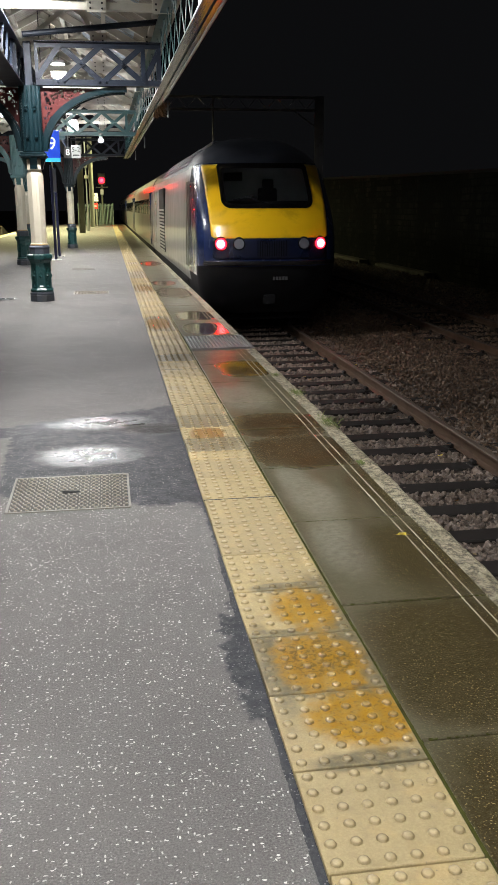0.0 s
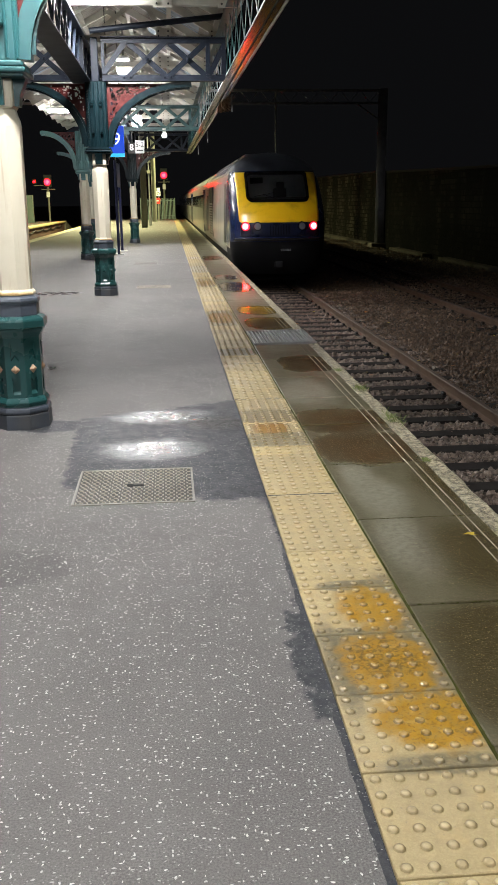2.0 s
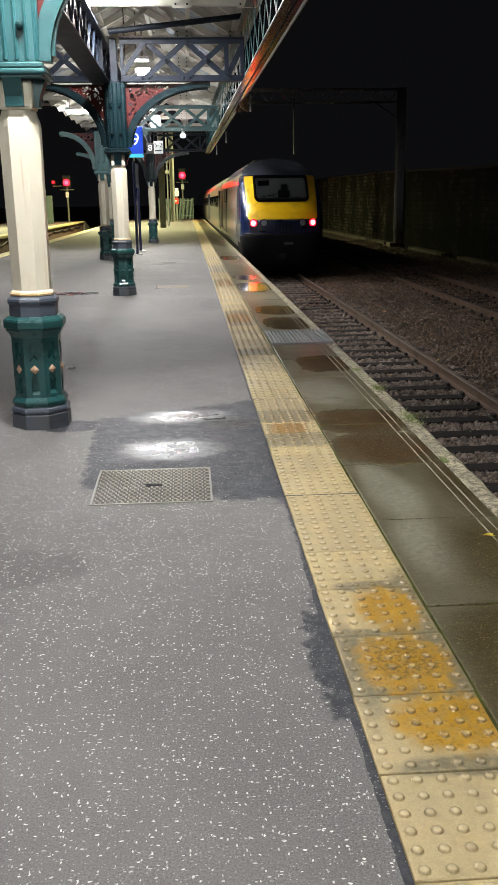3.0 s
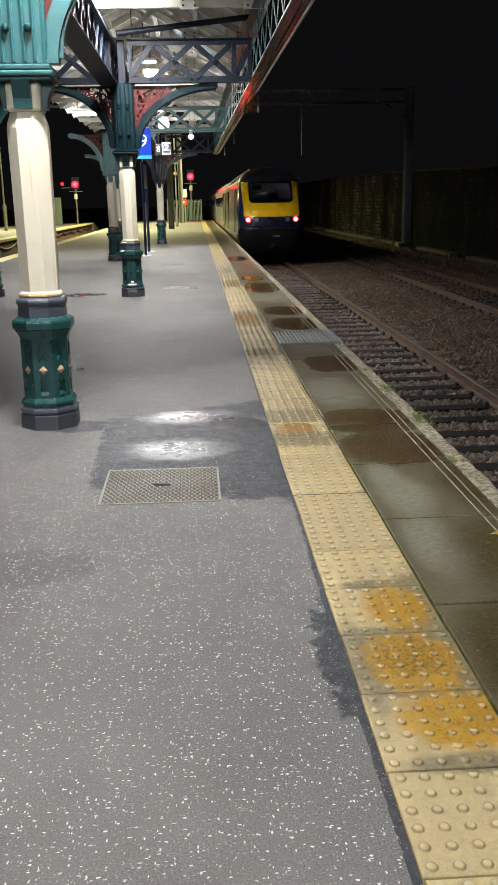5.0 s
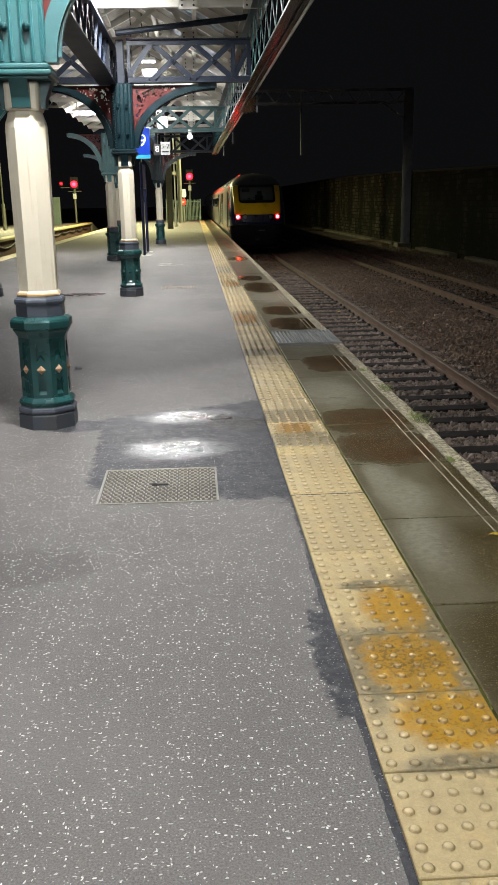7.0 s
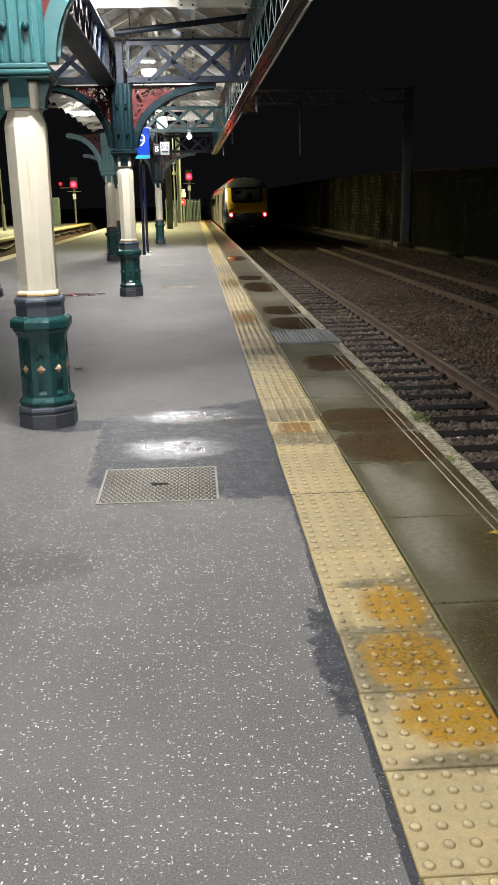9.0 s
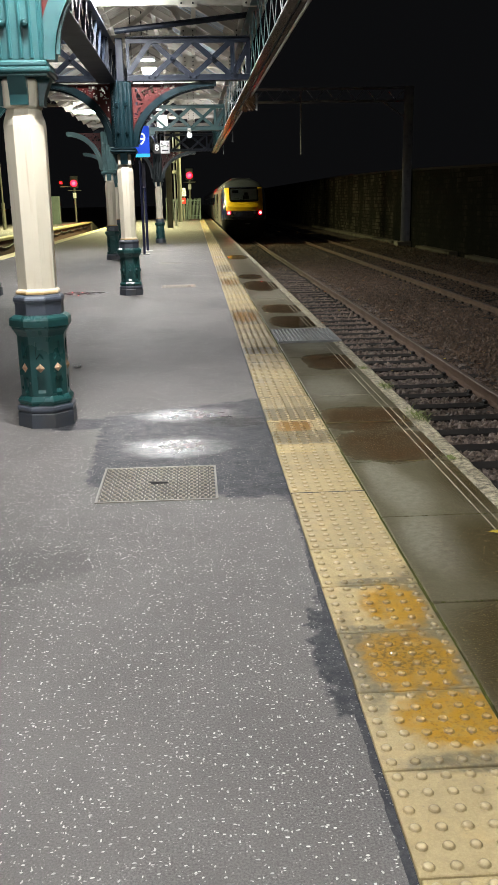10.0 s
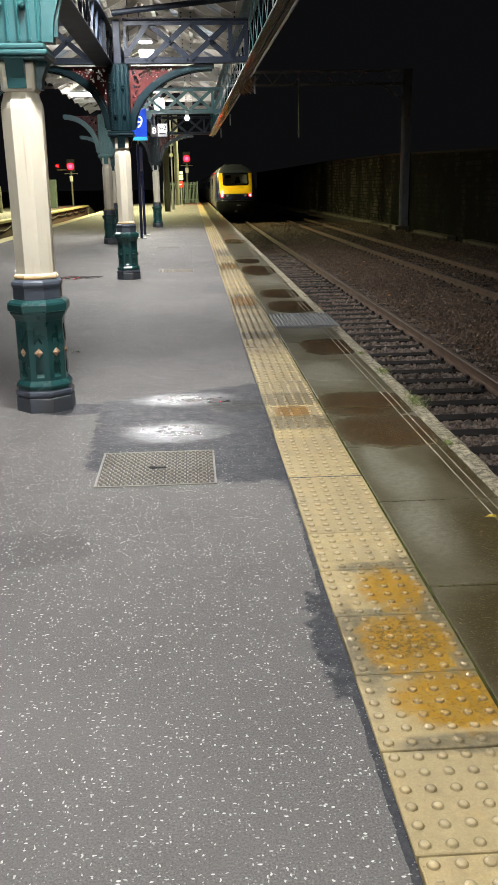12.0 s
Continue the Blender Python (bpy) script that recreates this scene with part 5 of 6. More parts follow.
NOSE = [(0.42, 0.55), (0.60, 0.38), (0.95, 0.16), (1.35, 0.02), (1.60, 0.0), (1.85, 0.0), (2.10, 0.10), (2.40, 0.30), (2.80, 0.68), (3.20, 1.10), (3.35, 1.28), (3.52, 1.56), (3.65, 1.85), (3.75, 2.1), (3.82, 2.5), (3.875, 3.0)]


def between(table, z):
    zs = [p[0] for p in table]
    return float(np.interp(z, zs, [p[1] for p in table]))


def nose_point(x, z, off=0.0):
    """The point of the nose's surface at x and height z, moved out by off."""
    w = between(PROFILE, z)
    depth = 0.85
    u = min(1.0, abs(x) / w)
    y = between(NOSE, z) + depth * (1 - (1 - u ** 3) ** (1 / 3))
    return Vector((x + math.copysign(off * u ** 3, x), y - off * (1 - 0.5 * u ** 3), z + off * 0.3))


def nose_patch(x0, x1, z0, z1, off, r_low=0.0, r_top=0.0, nx=28, nz=16, taper=0.0, thick=0.012, hole=None):
    """A panel on the nose with rounded corners; taper widens it towards the top."""
    bm = bmesh.new()
    rows = []
    for j in range(nz + 1):
        z = z0 + (z1 - z0) * j / nz
        cut = 0.0
        if r_low and z - z0 < r_low:
            cut = r_low - math.sqrt(max(0, r_low ** 2 - (r_low - (z - z0)) ** 2))
        if r_top and z1 - z < r_top:
            cut = r_top - math.sqrt(max(0, r_top ** 2 - (r_top - (z1 - z)) ** 2))
        g = taper * (z - z0) / (z1 - z0)
        rows.append([bm.verts.new(nose_point((x0 + cut - g) + (x1 - x0 - 2 * cut + 2 * g) * i / nx, z, off)) for i in range(nx + 1)])
    for a, b in zip(rows, rows[1:]):
        for i in range(nx):
            c = (a[i].co + b[i + 1].co) / 2
            if hole and abs(c.x) < hole[0] and hole[1] < c.z < hole[2]:
                continue
            bm.faces.new((a[i], a[i + 1], b[i + 1], b[i]))
    bmesh.ops.recalc_face_normals(bm, faces=bm.faces[:])
    if thick:
        bmesh.ops.solidify(bm, geom=bm.faces[:], thickness=thick)
    return bm


def side_x(z):
    return between(PROFILE, z)


def shell(bm, y0, y1, z0=0.42, z1=3.875, caps=True):
    """The body's cross-section drawn along from y0 to y1, between two heights."""
    zs = [z0] + [z for z, _ in PROFILE if z0 < z < z1] + [z1]
    ringp = [(-side_x(z), z) for z in zs] + [(side_x(z), z) for z in reversed(zs)]
    return loft(bm, [[(x, y, z) for x, z in ringp] for y in (y0, y1)], caps)


def bogie(parent, y, wheels):
    b = part("bogie", new_box(-1.05, 1.05, y - 1.75, y + 1.75, 0.42, 0.62, bevel=0.03), T_UNDER, parent)
    for s in (-1, 1):
        part("side_beam", new_box(s * 1.08 - 0.07, s * 1.08 + 0.07, y - 1.9, y + 1.9, 0.38, 0.70, bevel=0.03), T_UNDER, b)
        for d in (-1.3, 1.3):
            part("axle_box", new_box(s * 1.17 - 0.08, s * 1.17 + 0.08, y + d - 0.2, y + d + 0.2, 0.32, 0.66, bevel=0.04), IRON, b)
            bm = bmesh.new()
            tube(bm, (s * 1.12, y + d * 0.55, 0.36), (s * 1.12, y + d * 0.55, 0.75), 0.10, 10)
            part("spring", bm, IRON, b)
    for d in (-1.3, 1.3):
        ws = new("wheelset")
        ws.parent = parent
        ws.matrix_basis = pose(0, y + d, 0.508)
        for s in (-1, 1):
            bm = bmesh.new()
            tube(bm, (s * 0.70, 0, 0), (s * 0.82, 0, 0), 0.508, 28)
            tube(bm, (s * 0.665, 0, 0), (s * 0.70, 0, 0), 0.535, 28)
            for q in range(3):
                a = q * 2.094
                box(bm, s * 0.822 - 0.01, s * 0.822 + 0.01, 0.25 * math.cos(a) - 0.06, 0.25 * math.cos(a) + 0.06, 0.25 * math.sin(a) - 0.06, 0.25 * math.sin(a) + 0.06)
            part("wheel", bm, IRON, ws)
        bm = bmesh.new()
        tube(bm, (-0.66, 0, 0), (0.66, 0, 0), 0.09, 10)
        part("axle", bm, IRON, ws)
        wheels.append((ws, y + d))


def build_power_car(wheels):
    """The rear power car: origin at rail level on the track's centre, below its tail lamps; it runs towards +y."""
    t = thing("power_car", "blue and silver power car, yellow nose, lit red tail lamps", "train")
    # nose shell, with the windscreen left open
    bm = bmesh.new()
    zs = sorted({0.42, 0.5, 0.6, 0.75, 0.95, 1.15, 1.35, 1.5, 1.6, 1.77, 1.85, 2.0, 2.1, 2.25, 2.44, 2.6, 2.8, 3.0, 3.2, 3.28, 3.35, 3.44, 3.52, 3.6, 3.65, 3.7, 3.75, 3.79, 3.82, 3.85, 3.875})
    us = [-1 + 2 * i / 60 for i in range(61)]
    rows = []
    for z in zs:
        w = side_x(z)
        tip = nose_point(w, z).y
        step = min(3.1, max(2.35, tip + 0.02))
        row = [bm.verts.new((-w, 3.2, z)), bm.verts.new((-w, step, z))]
        for u in us:
            a = u * math.pi / 2
            row.append(bm.verts.new(nose_point(w * math.copysign(abs(math.sin(a)) ** (2 / 3), u), z)))
        row += [bm.verts.new((w, step, z)), bm.verts.new((w, 3.2, z))]
        rows.append(row)
    for a, b in zip(rows, rows[1:]):
        for i in range(len(a) - 1):
            c = (a[i].co + b[i + 1].co) / 2
            if abs(c.x) < 0.83 and 2.46 < c.z < 3.2 and c.y < 2.0:
                continue
            bm.faces.new((a[i], a[i + 1], b[i + 1], b[i]))
    bmesh.ops.remove_doubles(bm, verts=bm.verts[:], dist=0.0005)
    cab = part("cab", bm, T_BLUE, t, "dark blue cab shell", smooth=True)
    cab.data.materials.append(T_ROOF)
    cab.data.materials.append(T_UNDER)
    cab.data.materials.append(T_SILVER)
    for p in cab.data.polygons:
        # nose below 1.42 is black: the platform's shade, put into the colour
        p.material_index = 1 if p.center.z > 3.30 else 3 if p.center.y > 2.37 and p.center.z > 0.95 and abs(p.normal.x) > 0.8 else 2 if p.center.z < 1.42 and not (p.center.y > 0.75 and p.center.z > 1.05) else 0
    part("nose_panel", nose_patch(-1.12, 1.12, 1.87, 3.25, 0.006, 0.06, 0.03, taper=0.05, nx=60, nz=40, hole=(0.845, 2.45, 3.22)), T_YELLOW, cab, "yellow warning panel", smooth=True)
    part("windscreen_surround", windscreen_frame(), T_BLACK, cab, "black windscreen surround", smooth=True)
    part("windscreen", nose_patch(-0.83, 0.83, 2.47, 3.18, 0.004, 0.12, 0.06, thick=0.0), GLASS, cab, "dark laminated windscreen", smooth=True)
    wip = bmesh.new()
    tube(wip, nose_point(0.02, 2.46, 0.05), nose_point(-0.42, 2.62, 0.05), 0.010, 6)
    tube(wip, nose_point(-0.66, 2.56, 0.05), nose_point(-0.12, 2.66, 0.05), 0.008, 6)
    part("wiper", wip, T_BLACK, cab)
    # cab interior behind the glass
    bm = new_box(-1.15, 1.15, 2.0, 2.05, 1.9, 3.3)
    bulk = part("bulkhead", bm, T_CABIN, cab, "pale grey cab bulkhead")
    part("bulkhead_window", new_box(-0.62, -0.28, 1.985, 1.998, 2.72, 2.92, bevel=0.005), T_SEAT, bulk)
    part("desk", new_box(-1.1, 1.1, 0.62, 1.0, 2.1, 2.46, bevel=0.03), T_SEAT, cab)
    bm = bmesh.new()
    box(bm, -0.02, 0.36, 1.62, 1.74, 2.3, 2.62, bevel=0.05, seg=3)
    box(bm, 0.07, 0.30, 1.62, 1.72, 2.60, 2.82, bevel=0.05, seg=3)
    part("seat", bm, T_SEAT, cab, "dark high-backed seat")
    part("lamp_panel", nose_patch(-1.10, 1.10, 1.48, 1.855, 0.008, 0.05, 0.02, nz=8), T_PANEL, t, "glossy dark blue lamp panel", smooth=True)
    for x in [-0.27 + 0.045 * i for i in range(13)]:
        bm = bmesh.new()
        bar(bm, nose_point(x, 1.53, 0.022), nose_point(x, 1.82, 0.022), 0.012, 0.012, (1, 0, 0))
        part("grille_bar", bm, T_UNDER, t)
    for s in (-1, 1):
        for x, mat, r, nm in ((0.95, TAIL, 0.108, "tail_lamp"), (0.62, T_DULL, 0.10, "headlamp")):
            p = nose_point(s * x, 1.765, 0.012)
            d = Vector((s * (0.30 if x > 0.8 else 0.12), -1, 0)).normalized()
            lamp = part(nm + "_rim", lens(p - d * 0.01, d, r + 0.028, 0.02), T_UNDER if nm == "headlamp" else T_BLACK, t)
            part(nm, lens(p + d * 0.008, d, r, 0.03), mat, lamp, "glowing red tail lamp" if mat is TAIL else "unlit headlamp", smooth=False)
            if mat is TAIL:
                part("lamp_core", lens(p + d * 0.022, d, r * 0.80, 0.02), TAIL_CORE, lamp, "brightest part of the tail lamp")
    bm = bmesh.new()
    for i in range(5):
        p = nose_point(0.06 + i * 0.06, 1.11, 0.014)
        box(bm, p.x - 0.022, p.x + 0.022, p.y - 0.004, p.y + 0.004, 1.085, 1.15)
    part("plate_bars", bm, T_PLATE, t, "illegible pale characters")
    part("lower_lip", nose_patch(-1.25, 1.25, 1.36, 1.44, 0.03, 0.02, 0.02, nz=4, nx=40), T_BLACK, t, smooth=True)
    bm = bmesh.new()
    box(bm, -0.12, 0.12, 0.18, 0.7, 0.60, 0.80, bevel=0.03)
    part("coupler", bm, T_UNDER, t)
    part("snow_plough", new_box(-1.05, 1.05, 1.15, 1.2, 0.22, 0.5, bevel=0.01), T_UNDER, t)
    # body behind the cab
    bm = shell(bmesh.new(), 3.2, 17.6, 0.95, 3.22)
    body = part("body", bm, T_SILVER, t, "silver-grey bodyside with dirt streaks", smooth=False)
    part("roof", shell(bmesh.new(), 3.2, 17.6, 3.221, 3.875), T_ROOF, t, "dark grey roof")
    part("skirt", shell(bmesh.new(), 3.2, 17.6, 0.5, 0.949), T_UNDER, t)
    for s in (-1, 1):
        x = s * 1.37
        for y0, y1, z0, z1, n, nm in ((10.25, 12.75, 1.15, 2.98, 19, "louvre"),):
            fr = part("louvre_panel", new_box(min(x * 0.97, x * 1.004), max(x * 0.97, x * 1.004), y0, y1, z0, z1), T_UNDER, t)
            for i in range(n):
                z = z0 + 0.03 + (z1 - z0 - 0.06) * i / (n - 1)
                xs = s * (side_x(z) + 0.012)
                part("slat", bar(bmesh.new(), (xs, y0 + 0.02, z), (xs, y1 - 0.02, z), 0.02, 0.05), T_SILVER, fr)
        for y in (1.95, 2.38, 14.15, 15.25):
            bm = bmesh.new()
            xs = s * (side_x(2) + 0.05)
            tube(bm, (xs, y, 1.25), (s * (side_x(2.9) + 0.05), y, 2.95), 0.015, 8)
            for z in (1.28, 2.92):
                tube(bm, (s * side_x(z), y, z), (s * (side_x(z) + 0.05), y, z), 0.014, 6)
            part("handrail", bm, POST, t, "pale handrail")
        for y0, y1 in ((14.3, 15.1),):
            bm = bmesh.new()
            zz = [1.1 + 1.95 * i / 8 for i in range(9)]
            rows = [[bm.verts.new((s * (side_x(z) + 0.008), y, z)) for y in (y0, y1)] for z in zz]
            for a, b in zip(rows, rows[1:]):
                bm.faces.new((a[0], a[1], b[1], b[0]))
            bmesh.ops.solidify(bm, geom=bm.faces[:], thickness=0.01)
            dr = part("side_door", bm, T_BLUE if y0 < 3 else T_SILVER, t)
            z0 = 2.25
            part("door_window", new_box(min(s * (side_x(z0) - 0.02), s * (side_x(z0) + 0.014)), max(s * (side_x(z0) - 0.02), s * (side_x(z0) + 0.014)), y0 + 0.1, y1 - 0.1, 2.1, 2.7, bevel=0.004), DARKGLASS, dr)
    for y in (5.2, 8.0, 11.5, 14.5):
        part("roof_hatch", new_box(-0.62, 0.62, y - 1.0, y + 1.0, 3.70, 3.885, bevel=0.03), T_ROOF, t)
    for s in (-1, 1):
        for x, z in ((1.215, 3.37), (1.13, 3.48), (1.03, 3.58), (0.90, 3.68)):
            bm = bmesh.new()
            tube(bm, (s * x, 3.5, z), (s * x, 12.4, z), 0.016, 6)
            part("roof_rail", bm, STEEL, t)
    for i in range(16):
        y = 3.8 + i * 0.55
        for s in (-1, 1):
            part("roof_grille", bar(bmesh.new(), (s * 1.235, y, 3.32), (s * 0.98, y, 3.62), 0.05, 0.03, (0, 1, 0)), STEEL, t)
    bogie(t, 3.3, wheels)
    bogie(t, 13.6, wheels)
    part("fuel_tank", new_box(-1.1, 1.1, 6.2, 10.6, 0.25, 0.62, bevel=0.06), T_UNDER, t)
    return t


def windscreen_frame():
    """A band round the windscreen opening, open in the middle."""
    bm = bmesh.new()
    def outline(hw, z0, z1, r, n=8):
        pts = []
        for cx, cz, a0 in ((hw - r, z0 + r, -90), (hw - r, z1 - r * 0.5, 0), (-hw + r, z1 - r * 0.5, 90), (-hw + r, z0 + r, 180)):
            rr = r if cz < 2.8 else r * 0.5
            sx = 1 if cx > 0 else -1
            cc = sx * (hw - rr)
            for i in range(n):
                a = radians(a0 + 90 * i / (n - 1))
                pts.append((cc + rr * math.cos(a), cz + rr * math.sin(a)))
        return pts
    inner, outer = outline(0.805, 2.495, 3.17, 0.12), outline(0.885, 2.41, 3.262, 0.17)
    # more points along the long runs, so that the band follows the curved nose
    def dense(p):
        out = []
        for (a, b), (c, d) in zip(p, p[1:] + p[:1]):
            k = 10 if math.hypot(c - a, d - b) > 0.2 else 1
            out += [(a + (c - a) * i / k, b + (d - b) * i / k) for i in range(k)]
        return out
    inner, outer = dense(inner), dense(outer)
    vi = [bm.verts.new(nose_point(x, z, 0.012)) for x, z in inner]
    vo = [bm.verts.new(nose_point(x, z, 0.022)) for x, z in outer]
    n = len(vi)
    for i in range(n):
        bm.faces.new((vi[i], vi[(i + 1) % n], vo[(i + 1) % n], vo[i]))
    bmesh.ops.solidify(bm, geom=bm.faces[:], thickness=0.02)
    return bm


def lens(p, d, r, t):
    bm = bmesh.new()
    made = bmesh.ops.create_cone(bm, cap_ends=True, segments=20, radius1=r, radius2=r * 0.9, depth=t)["verts"]
    bmesh.ops.transform(bm, matrix=Matrix.Translation(p) @ Vector(d).to_track_quat("Z", "Y").to_matrix().to_4x4(), verts=made)
    return bm


def build_coach(wheels):
    t = thing("passenger_coach", "silver passenger coach with dark windows and slam doors", "train", "coaches of the train")
    part("body", shell(bmesh.new(), 0, 23.0, 0.95, 3.22), T_SILVER, t)
    part("roof", shell(bmesh.new(), 0, 23.0, 3.221, 3.80), T_ROOF, t)
    part("skirt", shell(bmesh.new(), 0, 23.0, 0.55, 0.949), T_UNDER, t)
    part("gangway", new_box(-0.5, 0.5, -0.35, 23.35, 1.0, 3.3, bevel=0.03), T_UNDER, t)
    for s in (-1, 1):
        for i in range(8):
            y0 = 2.6 + i * 2.28
            x0, x1 = sorted((s * (side_x(2.5) - 0.04), s * (side_x(2.3) + 0.006)))
            part("window", new_box(x0, x1, y0, y0 + 1.7, 2.05, 2.78, bevel=0.004), DARKGLASS, t)
        for y0 in (0.5, 21.6):
            x0, x1 = sorted((s * (side_x(2.5) - 0.04), s * (side_x(2.0) + 0.008)))
            d = part("door", new_box(x0, x1, y0, y0 + 0.85, 1.05, 3.0, bevel=0.005), T_BLUE, t)
            part("door_window", new_box(x0 - 0.004, x1 + 0.004, y0 + 0.15, y0 + 0.7, 2.05, 2.75), DARKGLASS, d)
    bogie(t, 3.4, wheels)
    bogie(t, 19.6, wheels)
    return t


# ---------------------------------------------------------------- signals, signs, posts
def build_signal(x, y, z, base_z, label, twin=False):
    g = thing("railway_signal", label, "signal", "railway signals", m=pose(x, y, 0))
    bm = bmesh.new()
    tube(bm, (0, 0.1, base_z), (0, 0.1, z - 0.3), 0.085, 10)
    part("post", bm, POST, g)
    part("head", new_box(-0.34, 0.34, 0.0, 0.22, z - 0.42, z + 0.62, bevel=0.03), BLACK, g)
    hood = bmesh.new()
    tube(hood, (0, -0.16, z), (0, 0.0, z), 0.31, 16)
    part("hood", hood, BLACK, g)
    bm = bmesh.new()
    tube(bm, (0, -0.175, z), (0, -0.162, z), 0.27, 20)
    part("lamp", bm, SIGNAL, g, "glowing red lamp")
    bm = bmesh.new()
    tube(bm, (0, -0.185, z), (0, -0.176, z), 0.14, 20)
    part("lamp_core", bm, SIGNAL_CORE, g, "brightest part of the lamp")
    part("platform_rail", new_box(-0.55, 0.55, -0.1, 0.5, z - 0.62, z - 0.57), POST, g)
    part("id_plate", new_box(-0.14, 0.14, -0.02, 0.0, z - 1.25, z - 0.8), SIGNWHITE, g, "small pale plate")
    if twin:
        bm = bmesh.new()
        tube(bm, (-1.15, -0.05, z + 0.06), (-1.15, 0.06, z + 0.06), 0.075, 14)
        part("repeater", bm, SIGNAL, g, "small red repeater lamp")
        part("repeater_box", new_box(-1.32, -0.98, 0.062, 0.2, z - 0.12, z + 0.24, bevel=0.02), BLACK, g)
        part("repeater_arm", new_box(-1.2, 0.0, 0.1, 0.16, z - 0.3, z - 0.24), POST, g)
    return g


def build_platform_sign():
    s = thing("platform_sign", "hanging blue platform number sign with a cyan band", "sign", m=pose(-1.61, 20.0, -0.09))
    part("panel", new_box(-0.20, 0.17, -0.03, 0.03, 2.72, 3.32, bevel=0.005), SIGN_LIT, s, "lit blue panel")
    part("band", new_box(-0.20, 0.17, -0.034, 0.034, 2.64, 2.715), SIGN_BAND, s)
    glyphs("9", 0.38, SIGN_TEXT, s, pose(0.0, -0.034, 3.02, 90, 0, 0))
    bm = bmesh.new()
    for x in (-0.15, 0.1):
        tube(bm, (x, 0, 3.32), (x, 0, 5.8), 0.012, 6)
    part("hanger", bm, IRON, s)
    w = thing("departure_sign", "small white sign with dark numerals below the truss", "sign", m=pose(-1.43, 27.77, 0.04))
    part("panel", new_box(-0.02, 0.26, -0.02, 0.02, 2.98, 3.36, bevel=0.004), SIGNPLATE, w)
    part("numeral_panel", new_box(-0.24, -0.03, -0.02, 0.02, 2.98, 3.30, bevel=0.004), BLACK, w)
    glyphs("8", 0.26, SIGNWHITE, w, pose(-0.135, -0.024, 3.15, 90, 0, 0), "numeral")
    glyphs("5-2", 0.20, BLACK, w, pose(0.12, -0.027, 3.23, 90, 0, 0), "numeral")
    part("text_bar", new_box(0.02, 0.22, -0.023, -0.021, 3.05, 3.09), BLACK, w)
    bm = bmesh.new()
    for x in (-0.12, 0.12):
        tube(bm, (x, 0, 3.3), (x, 0, 4.3), 0.012, 6)
    part("hanger", bm, IRON, w)


def build_totem():
    t = thing("information_totem", "dark blue two-legged information totem seen edge on", "sign", m=pose(-2.02, 26.2, 0))
    for y in (0.0, 2.0):
        bm = bmesh.new()
        tube(bm, (0, y, 0), (0, y, 2.75), 0.042, 12)
        part("leg", bm, BLUE_DARK, t)
        part("foot", new_box(-0.16, 0.16, y - 0.16, y + 0.16, 0.0, 0.02, bevel=0.005), STEEL, t)
    part("panel", new_box(-0.03, 0.03, 0.06, 1.94, 2.0, 2.7, bevel=0.01), BLUE_DARK, t)


BLUE_DARK = painted("navy_post", (0.008, 0.011, 0.042), 0.35, 0.1)


def build_end_of_platform():
    f = thing("palisade_fence", "green steel fence and gate across the platform end", "fence", m=pose(0, 80, 0))
    for z in (0.35, 1.65):
        part("rail", new_box(-2.9, 0.12, -0.02, 0.02, z, z + 0.06), FENCE, f)
    for i in range(25):
        x = -2.88 + i * 0.124
        part("pale", new_box(x - 0.03, x + 0.03, -0.035, -0.022, 0.08, 1.85, bevel=0.004), FENCE, f)
    for x in (-2.9, -1.0, 0.1):
        part("fence_post", new_box(x - 0.05, x + 0.05, 0.021, 0.12, 0.0, 1.9), FENCE, f)
    m = thing("line_mast", "tall pale steel overhead line mast on the platform", "mast", "masts on the platform", m=pose(-1.98, 56, 0))
    for x in (-0.17, 0.17):
        part("flange", new_box(x - 0.012, x + 0.012, -0.15, 0.15, 0.0, 8.0), POST, m)
    part("web", new_box(-0.157, 0.157, -0.01, 0.01, 0.0, 8.0), POST, m)
    copy_thing(m, pose(-1.60, 74, 0))
    p = thing("lamp_pole", "slim grey pole with loudspeakers near the platform end", "pole", m=pose(-1.72, 61, 0))
    bm = bmesh.new()
    tube(bm, (0, 0, 0), (0, 0, 1.2), 0.09, 10)
    tube(bm, (0, 0, 1.2), (0, 0, 6.0), 0.05, 10)
    part("shaft", bm, STEEL, p)
    for z in (3.4, 4.1):
        part("loudspeaker", new_box(-0.12, 0.12, -0.25, -0.05, z, z + 0.22, bevel=0.02), POST, p)
    s = thing("warning_signs", "post with small white and red warning signs", "sign", m=pose(-1.28, 77, 0))
    bm = bmesh.new()
    tube(bm, (0, 0, 0), (0, 0, 2.7), 0.05, 8)
    part("sign_post", bm, POST, s)
    part("white_sign", new_box(-0.17, 0.17, -0.08, -0.06, 2.05, 2.45), SIGNWHITE, s)
    bm = bmesh.new()
    ring(bm, (0, -0.084, 2.25), 0.10, 0.016, 14)
    part("sign_mark", bm, BLACK, s)
    part("top_sign", new_box(-0.13, 0.13, -0.08, -0.06, 2.50, 2.72), SIGNWHITE, s)
    part("red_sign", new_box(-0.42, 0.12, -0.08, -0.06, 1.42, 1.92), REDSIGN, s)
    part("red_sign_bar", new_box(-0.30, 0.0, -0.085, -0.081, 1.62, 1.70), SIGNWHITE, s)
    c = thing("equipment_cabinet", "grey lineside cabinet at the platform end", "cabinet", m=pose(-11.9, 74, 0))
    part("body", new_box(-0.5, 0.5, -0.3, 0.3, 0.0, 2.2, bevel=0.02), FENCE, c)
    part("door", new_box(-0.46, 0.46, -0.315, -0.302, 0.1, 2.1), FENCE, c)


